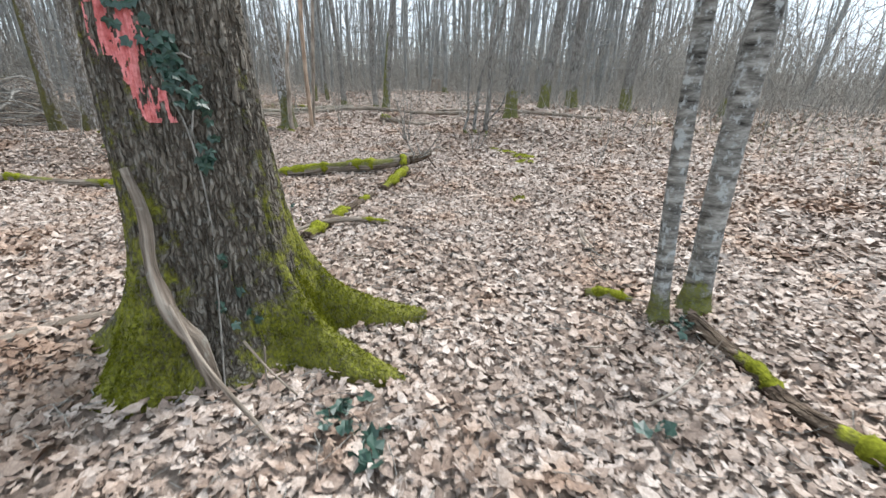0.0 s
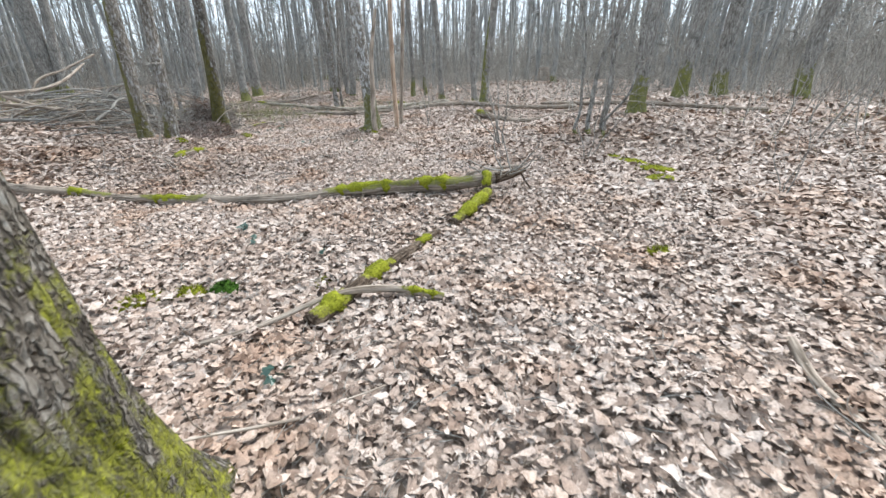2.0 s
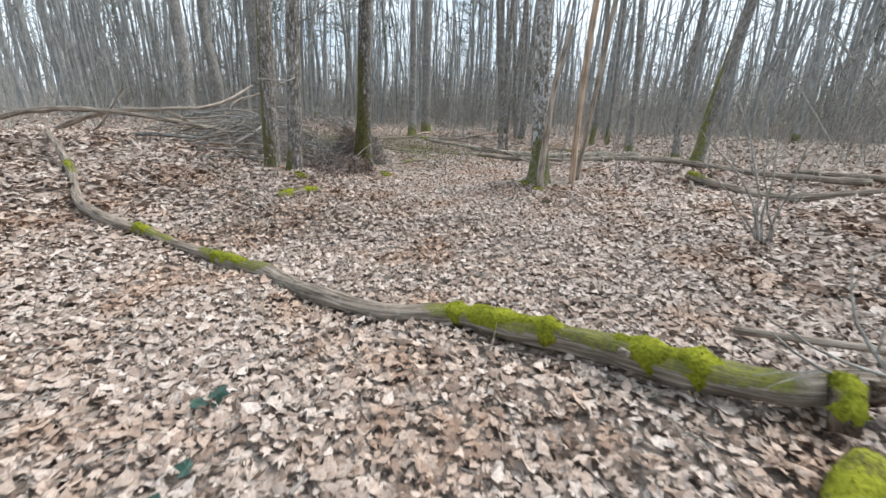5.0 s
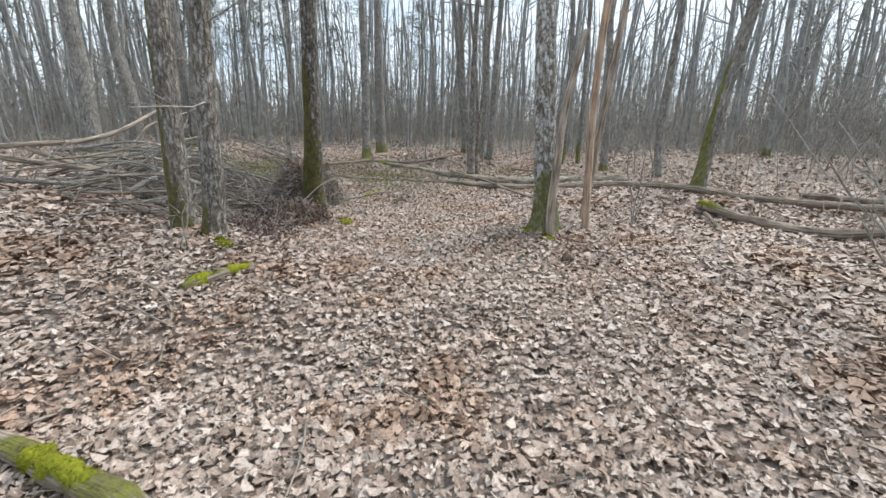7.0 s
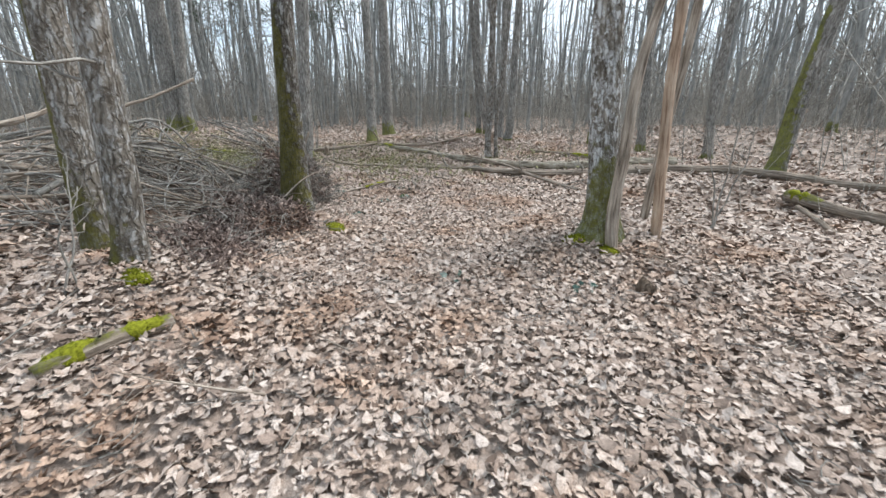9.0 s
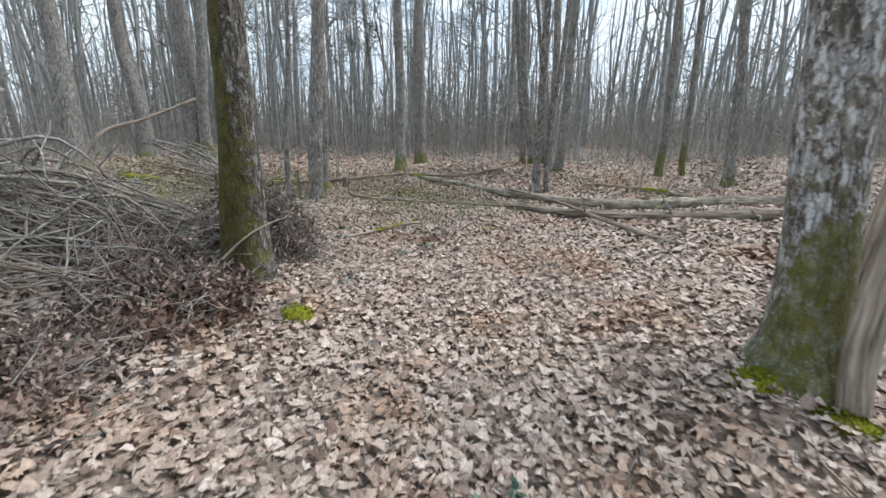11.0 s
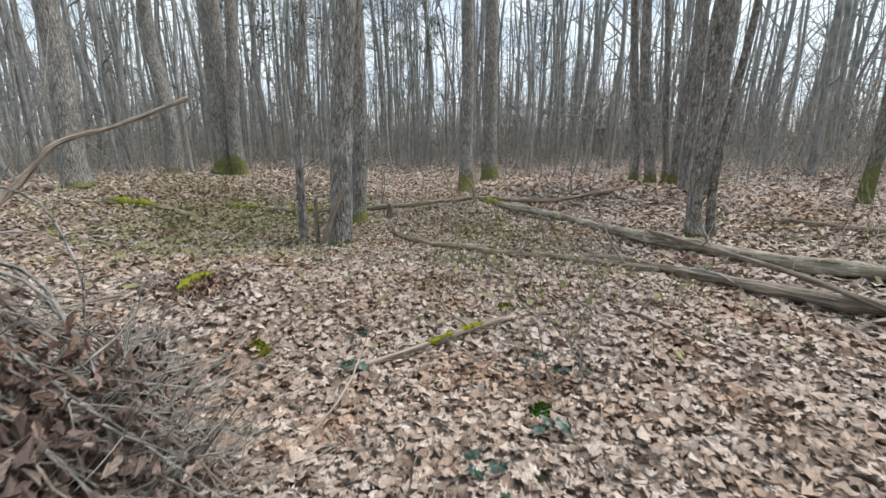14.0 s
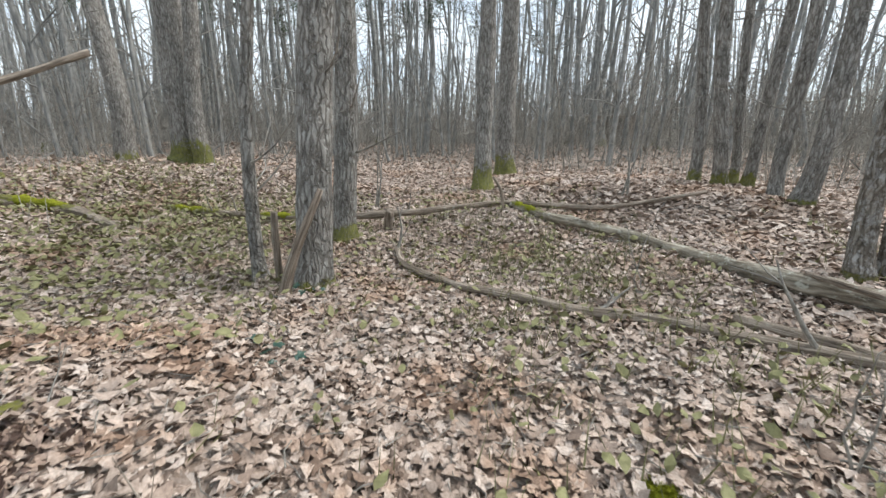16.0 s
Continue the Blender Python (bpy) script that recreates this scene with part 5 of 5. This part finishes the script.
for _ in range(9000):
    if count >= 280:
        break
    a, d = rng.uniform(0, 6.283), 70 * math.sqrt(rng.uniform(0.02, 1))
    x, y = -6 + d * math.cos(a), 9 + d * math.sin(a)
    ahead = (x + 3) * -0.45 + (y - 6) * 0.89
    if ahead < 4 and rng.uniform() > 0.3:
        continue
    near = float(line_distance(np.array([x]), np.array([y]))[0])
    if near < 10.5 or (near < 14 and rng.uniform() > 0.45):
        continue
    q = Vector((x, y))
    if any((q - t).length < 1.15 for t in taken):
        continue
    taken.append(q)
    i = int(rng.integers(0, 10))
    if near < 16 and i in (4, 6):
        i = 9
    m = Matrix.Translation(on(x, y)) @ pose(0, 0, 0, 0, 0, rng.uniform(0, 360))
    while len(masters) <= i:
        masters.append(None)
    if masters[i] is None:
        masters[i] = tree((x, y), LABELS[i], FAR_HAZE_BARK, "trees of the wood", **protos[i])
    else:
        copy_thing(masters[i], m)
    count += 1

# pines with dark crowns beyond
def pine(x, y, h, seed):
    rng = np.random.default_rng(seed)
    root = thing("pine_tree", on(x, y), "tall pine with dark green needle crown", "tree", "pines in the wood")
    trunk, _ = tree_parts(seed, h, 0.2, (0.01, 0), rings=20, sides=9, limbs=0, crook=0.12, flare=0.3)
    part("trunk", trunk, FAR_HAZE_BARK, root)
    br, nd = Soup(), Soup()
    for i in range(34):
        z = h * (0.45 + 0.55 * i / 34)
        a = rng.uniform(0, 6.28)
        ln = rng.uniform(1.2, 2.6) * (1.15 - 0.7 * (z / h - 0.45) / 0.55)
        way = np.array([math.cos(a), math.sin(a), rng.uniform(-0.1, 0.4)])
        limb(br, (0, 0, z), way, ln, 0.03, rng, 1, 4, kids=2)
        for _ in range(120):
            c = way * ln * rng.uniform(0.35, 1.05) + rng.normal(0, 0.24, 3) + np.array([0, 0, z + 0.12])
            d = rng.normal(0, 1, 3)
            d /= np.linalg.norm(d)
            s = np.cross(d, rng.normal(0, 1, 3))
            s /= np.linalg.norm(s)
            nd.add(np.array([c - s * 0.014, c + s * 0.014, c + d * 0.24]), f3=[(0, 1, 2)])
    part("bough", br.mesh("bough"), FAR_HAZE_BARK, root)
    part("foliage", nd.mesh("foliage", False), PINE, root)
    return root


first = pine(-33, 24, 14, 301)
for x, y, s in ((-27, 19.5, 0.85), (-25, 22.8, 0.8), (-29.5, 25, 0.9), (-22.5, 25.5, 0.8), (-36, 21, 1.1), (-30, 29, 0.95), (-38, 27, 1.0), (-27, 35, 1.05), (-40, 16, 1.0), (-24, 38, 0.9), (3, 44, 0.9), (10, 36, 1.0)):
    copy_thing(first, Matrix.Translation(on(x, y)) @ pose(0, 0, 0, 0, 0, x * 40)).scale = (s, s, s)

# far stems nobody could count
fw = Soup()
rng = np.random.default_rng(99)
for i in range(1850):
    a, d = (rng.uniform(2.55, 3.5) if i % 10 == 0 else rng.uniform(0.75, 3.2) if i % 5 < 4 else rng.uniform(0, 6.283)), rng.uniform(18, 105)
    x, y = -6 + d * math.cos(a), 9 + d * math.sin(a)
    if float(line_distance(np.array([x]), np.array([y]))[0]) < 12.5:
        continue
    h, r = rng.uniform(7, 18), rng.uniform(0.025, 0.11) * (1 + d / 120)
    z = float(height(x, y))
    p = np.array([(x, y, z - 0.1), (x + rng.normal(0, 0.16), y + rng.normal(0, 0.16), z + h * 0.3), (x + rng.normal(0, 0.35), y + rng.normal(0, 0.35), z + h * 0.65), (x + rng.normal(0, 0.7), y + rng.normal(0, 0.7), z + h)])
    sp = smooth_path(p, 2.5)
    fw.add(*tube(sp, np.linspace(r, r * 0.25, len(sp)), 4, caps=False, seed=i))
    for k in range(6):
        t = rng.uniform(0.12, 0.95)
        limb(fw, sp[int(t * (len(sp) - 1))], (rng.normal(), rng.normal(), 0.8), rng.uniform(1.0, 3.2), r * 0.3 + 0.006, rng, 0, 3, wander=0.16)
tagged(part("far_woods", fw.mesh("far_woods"), FAR_HAZE_BARK), "dense bare grey woodland in the distance", "woods", kind="stuff")

# undergrowth: thin bare shoots
def shoots(soup, base, tip, r, rng):
    """Many bowed three-sided shoots at once."""
    m = len(base)
    mid = (base + tip) / 2 + rng.normal(0, 0.09, (m, 3)) * np.linalg.norm(tip - base, axis=1)[:, None]
    th = np.array([0, 2.094, 4.189])
    ring = np.stack([np.cos(th), np.sin(th), 0 * th], -1)
    v = np.concatenate([base[:, None] + ring[None] * r[:, None, None], mid[:, None] + ring[None] * (r * 0.7)[:, None, None], tip[:, None]], 1)
    k = 7 * np.arange(m)[:, None, None]
    quads = np.array([(0, 1, 4, 3), (1, 2, 5, 4), (2, 0, 3, 5)])[None] + k
    tris = np.array([(3, 4, 6), (4, 5, 6), (5, 3, 6)])[None] + k
    soup.add(v.reshape(-1, 3), f3=tris.reshape(-1, 3), f4=quads.reshape(-1, 4))
    return mid


ug = Soup()
rng = np.random.default_rng(41)
ux, uy = rng.uniform(-48, 26, 60000), rng.uniform(-2, 58, 60000)
ud = line_distance(ux, uy)
clump = 0.5 + 0.5 * np.sin(ux * 0.55 + 1.3 * np.sin(uy * 0.4)) * np.sin(uy * 0.6 + ux * 0.2)
ok = (ud > 6.5) & (ud < 44) & (rng.uniform(0, 1, len(ux)) < np.interp(ud, [6.5, 11, 16, 44], [0.03, 0.3, 0.7, 0.5]) * (0.1 + 0.9 * clump ** 1.5)) & (uy > -0.45 * ux - 2)
ux, uy, ud = ux[ok][:11000], uy[ok][:11000], ud[ok][:11000]
m = len(ux)
uh = rng.uniform(0.35, 1.0, m) ** 1.6 * 2.4 * (1 + ud / 34) * np.where(rng.uniform(0, 1, m) < 0.15, 2.0, 1.0)
ubase = np.stack([ux, uy, height(ux, uy) - 0.03], -1)
utip = ubase + np.stack([rng.normal(0, 0.28, m) * uh, rng.normal(0, 0.28, m) * uh, uh], -1)
ur = (0.003 + 0.0028 * uh) * (1 + ud / 60)
umid = shoots(ug, ubase, utip, ur, rng)
for _ in range(4):
    t = rng.uniform(0, 1, (m, 1))
    start = np.where(t < 0.5, ubase + (umid - ubase) * (0.3 + 1.4 * t), umid + (utip - umid) * (2 * t - 1))
    reach = (uh * rng.uniform(0.2, 0.5, m))[:, None]
    way = np.stack([rng.normal(0, 0.7, m), rng.normal(0, 0.7, m), rng.uniform(0.1, 1.0, m)], -1) * reach
    sd = np.cross(way, rng.normal(0, 1, (m, 3)))
    sd *= (ur * 0.6 / (np.linalg.norm(sd, axis=1) + 1e-9))[:, None]
    sp = np.stack([start - sd, start + sd, start + np.array([0, 0, 1.0]) * (ur * 0.8)[:, None], start + way], 1)
    ug.add(sp.reshape(-1, 3), f3=(np.array([(0, 1, 3), (1, 2, 3), (2, 0, 3)])[None] + 4 * np.arange(m)[:, None, None]).reshape(-1, 3))
for i in range(15000):
    a, d = rng.uniform(-0.2, 3.5), rng.uniform(34, 88)
    x, y = -6 + d * math.cos(a), 9 + d * math.sin(a)
    z = float(height(x, y)) if i % 6 == 0 else 1.0
    h, r = rng.uniform(1.2, 4.2), rng.uniform(0.012, 0.034)
    top = np.array([x + rng.normal(0, 0.5), y + rng.normal(0, 0.5), z + h])
    ug.add(np.array([(x + r, y, z - 0.3), (x - r * 0.5, y + r * 0.87, z - 0.3), (x - r * 0.5, y - r * 0.87, z - 0.3), top]), f3=[(0, 1, 3), (1, 2, 3), (2, 0, 3)])
bx, by = rng.uniform(-45, 35, 120000), rng.uniform(-8, 60, 120000)
bd = line_distance(bx, by)
ok = (bd > rng.uniform(2.5, 14, len(bx))) & (bd < 45) & (rng.uniform(0, 1, len(bx)) < 0.42 + 0.3 * np.sin(bx * 0.9) * np.sin(by * 0.7))
bx, by = bx[ok][:36000], by[ok][:36000]
bz, m = height(bx, by), len(bx)
bh, br = rng.uniform(0.15, 0.85, m) * (1 + line_distance(bx, by) / 22), rng.uniform(0.0025, 0.006, m) * (1 + line_distance(bx, by) / 18)
base = np.stack([bx, by, bz - 0.02], -1)
foot = np.stack([base + np.stack([br, 0 * br, 0 * br], -1), base + np.stack([-br / 2, br * 0.87, 0 * br], -1), base + np.stack([-br / 2, -br * 0.87, 0 * br], -1),
                 base + np.stack([rng.normal(0, 0.35, m) * bh, rng.normal(0, 0.35, m) * bh, bh], -1)], 1)
ug.add(foot.reshape(-1, 3), f3=(np.array([(0, 1, 3), (1, 2, 3), (2, 0, 3)])[None] + 4 * np.arange(m)[:, None, None]).reshape(-1, 3))
tagged(part("undergrowth", ug.mesh("undergrowth"), TWIG), "thin bare shoots and brambles between the trees", "undergrowth", kind="stuff")

# ---- leaf litter ----
def scatter(count, keep, size, shapes, seed, lift, tilt, name, label):
    """Dead leaves spread over the ground, one mesh."""
    rng = np.random.default_rng(seed)
    xs, ys = rng.uniform(-34, 16, count), rng.uniform(-4, 40, count)
    d = line_distance(xs, ys)
    ok = keep(d, rng.uniform(0, 1, count), xs, ys)
    xs, ys = xs[ok], ys[ok]
    zs = height(xs, ys) + rng.uniform(0.004, lift, len(xs))
    which = rng.integers(0, len(shapes), len(xs))
    V, F, base = [], [], 0
    for k, (v, f) in enumerate(shapes):
        sel = np.where(which == k)[0]
        m = len(sel)
        s = size * np.exp(np.clip(rng.normal(-0.08, 0.38, m), -1.0, 0.42))
        yaw, tx, ty = rng.uniform(0, 6.283, m), rng.normal(0, tilt, m), rng.normal(0, tilt, m)
        flip = np.where(rng.uniform(0, 1, m) < 0.5, 1.0, -1.0)
        q = v[None] * s[:, None, None]
        q[:, :, 2] *= flip[:, None]
        x0, y0, z0 = q[..., 0], q[..., 1], q[..., 2]
        y1, z1 = y0 * np.cos(tx)[:, None] - z0 * np.sin(tx)[:, None], y0 * np.sin(tx)[:, None] + z0 * np.cos(tx)[:, None]
        x2, z2 = x0 * np.cos(ty)[:, None] + z1 * np.sin(ty)[:, None], -x0 * np.sin(ty)[:, None] + z1 * np.cos(ty)[:, None]
        x3, y3 = x2 * np.cos(yaw)[:, None] - y1 * np.sin(yaw)[:, None], x2 * np.sin(yaw)[:, None] + y1 * np.cos(yaw)[:, None]
        V.append(np.stack([x3 + xs[sel, None], y3 + ys[sel, None], z2 + zs[sel, None] + 0.012], -1).reshape(-1, 3))
        F.append((f[None] + (base + np.arange(m) * len(v))[:, None, None]).reshape(-1, 3))
        base += m * len(v)
    ob = part(name, build(name, np.concatenate(V), [np.concatenate(F)], smooth=True), LITTER)
    return tagged(ob, label, "leaf litter", kind="stuff")


NEAR = [leaf_shape("maple", 0.5, 0.2, 1), leaf_shape("maple", -0.4, 0.5, 2), leaf_shape("oak", 0.8, 0.3, 3), leaf_shape("maple", 0.8, -0.3, 4), leaf_shape("oval", -0.8, 0.6, 5), leaf_shape("oval", 0.4, 0.9, 6)]
PLAIN = [leaf_shape("fold", 0.35, 0.2, 7), leaf_shape("fold", -0.25, 0.35, 8), leaf_shape("fold", 0.45, -0.2, 9)]
scatter(2600000, lambda d, u, x, y: u < np.interp(d, [0, 2.4, 4.2], [1.0, 0.85, 0.0]), 0.039, NEAR, 1, 0.042, 0.21, "leaf_litter", "thick layer of pale brown dead maple and oak leaves")
scatter(1300000, lambda d, u, x, y: u < np.interp(d, [2.2, 4.0, 8, 11], [0.0, 0.95, 0.5, 0.0]), 0.055, PLAIN, 2, 0.04, 0.27, "leaf_litter_beyond", "pale brown dead leaves farther off the walk")
scatter(190000, lambda d, u, x, y: u < np.interp(d, [8, 11, 30], [0.0, 0.6, 0.25]), 0.09, PLAIN, 3, 0.05, 0.3, "leaf_litter_far", "dead leaves deep in the wood")

# low green plants: ivy shoots and herbs in the litter
rng = np.random.default_rng(61)
gp, gn = [], []
for cx, cy, sx, k in ((-17.0, 13.2, 2.2, 2600), (-15.0, 14.2, 1.5, 1700), (-13.6, 12.7, 1.2, 700), (-10.8, 15.9, 0.9, 420), (-13.0, 17.0, 1.3, 420), (-12.9, 12.8, 1.0, 200), (-9.6, 14.7, 0.9, 300), (-7.0, 18.2, 1.5, 260), (8, 11, 2.0, 200)):
    for _ in range(k):
        x, y = cx + rng.normal(0, sx), cy + rng.normal(0, sx * 0.7)
        gp.append(np.array(on(x, y, rng.uniform(0.03, 0.14))))
        gn.append((rng.normal(0, 0.3), rng.normal(0, 0.3), 1))
grass = Soup()
for p in gp[::2]:
    for _ in range(3):
        q = p + np.array([rng.normal(0, 0.06), rng.normal(0, 0.06), 0])
        q[2] = float(height(q[0], q[1]))
        lean, w = rng.normal(0, 0.09, 2), rng.uniform(0.003, 0.006)
        grass.add(np.array([q - [w, 0, 0], q + [w, 0, 0], q + [lean[0], lean[1], rng.uniform(0.1, 0.28)]]), f3=[(0, 1, 2)])
tagged(part("grass", grass.mesh("grass", False), HERB), "thin olive woodland grass blades", "grass", kind="stuff")
tagged(part("low_plants", leaf_cloud(gp, gn, 0.042, "oval", rng).mesh("low_plants", False), HERB), "low olive-green woodland herbs", "plants", kind="stuff")
for x, y, k in ((-0.45, 1.35, 11), (-0.3, 1.15, 9), (1.62, 2.28, 14), (1.0, 1.4, 4), (-9.55, 12.75, 7), (-9.2, 12.4, 6), (-8.3, 13.35, 8), (-8.05, 12.4, 7), (-10.9, 13.2, 7), (-8.0, 12.9, 6), (-5.2, 9.9, 5), (-4.2, 10.2, 6), (-1.2, 3.1, 4), (-3.0, 5.0, 4), (-2.6, 4.7, 3), (-7.55, 11.1, 5), (-11.8, 13.9, 6), (-1.75, 4.6, 3)):
    plant = thing("ivy_shoot", on(x, y), "low dark green ivy shoot in dead leaves", "ivy")
    for j in range(k):
        ob = part("leaf", ivy_shapes[j % 3], IVY, plant)
        ob.matrix_basis = pose(rng.normal(0, 0.07), rng.normal(0, 0.07), rng.uniform(0.05, 0.1), rng.normal(0, 22), rng.normal(0, 22), rng.uniform(0, 360)) @ Matrix.Scale(rng.uniform(0.8, 1.4) * (1.35 if y < 1.5 else 1.0), 4)

# loose twigs on the leaves
twig_shapes = []
for i in range(6):
    s = Soup()
    r2 = np.random.default_rng(500 + i)
    limb(s, (-0.2, 0, 0.0), (1, 0.1, 0), 0.45, 0.006, r2, 1, 5, wander=0.12, up=0.0, kids=2)
    me = s.mesh("stick")
    me.materials.append((TWIG, DEAD_WOOD, LOG_BARK)[i % 3])
    twig_shapes.append(me)
rng = np.random.default_rng(71)
made = 0
while made < 150:
    x, y = rng.uniform(-15, 4), rng.uniform(0, 19)
    if float(line_distance(np.array([x]), np.array([y]))[0]) > 4.5:
        continue
    ob = new("twig", twig_shapes[made % 6])
    ob.matrix_basis = Matrix.Translation(on(x, y, 0.035)) @ pose(0, 0, 0, 0, rng.normal(0, 4), rng.uniform(0, 360)) @ Matrix.Scale(rng.uniform(0.5, 1.7), 4)
    tagged(ob, "thin dead twig lying on leaf litter", "twig", "loose twigs")
    made += 1

# finest broken twigs, stalks and blades in the litter
ft = Soup()
rng = np.random.default_rng(91)
fx, fy = rng.uniform(-16, 5, 60000), rng.uniform(-1, 20, 60000)
keep = line_distance(fx, fy) < rng.uniform(0.0, 5.5, 60000)
for x, y in zip(fx[keep][:9000], fy[keep][:9000]):
    a, ln, r = rng.uniform(0, 6.283), rng.uniform(0.04, 0.20), rng.uniform(0.0012, 0.003)
    z = float(height(x, y)) + rng.uniform(0.03, 0.07)
    e = np.array([x + ln * math.cos(a), y + ln * math.sin(a), z + rng.normal(0, 0.02)])
    m = (np.array([x, y, z]) + e) / 2 + rng.normal(0, ln * 0.08, 3)
    sd = np.array([-math.sin(a) * r, math.cos(a) * r, 0])
    up = np.array([0, 0, r * 1.6])
    p0 = np.array([x, y, z])
    ft.add(np.array([p0 - sd, p0 + sd, p0 + up, m - sd, m + sd, m + up, e - sd, e + sd, e + up]), f4=[(0, 3, 5, 2), (1, 2, 5, 4), (3, 6, 8, 5), (4, 5, 8, 7)])
tagged(part("fine_debris", ft.mesh("fine_debris", False), TWIG), "fine broken twigs and stalks in the litter", "debris", kind="stuff")

# single dead leaves lying on top along the walk
leaf_meshes = []
for i, (v, f) in enumerate(NEAR):
    me = build("leaf", v * 0.05, [f], smooth=False)
    me.materials.append(LITTER_PIECE)
    leaf_meshes.append(me)
rng = np.random.default_rng(81)
made = 0
while made < 300:
    t = rng.uniform(0, len(LINE) - 1.001)
    c = LINE[int(t)] + (LINE[int(t) + 1] - LINE[int(t)]) * (t % 1) + rng.normal(0, 0.8, 2)
    ob = part("leaf", leaf_meshes[made % 6], None, ground)
    ob.matrix_basis = Matrix.Translation(on(c[0], c[1], 0.06)) @ pose(0, 0, 0, rng.normal(0, 14), rng.normal(0, 14), rng.uniform(0, 360)) @ Matrix.Scale(rng.uniform(0.7, 1.3), 4)
    made += 1
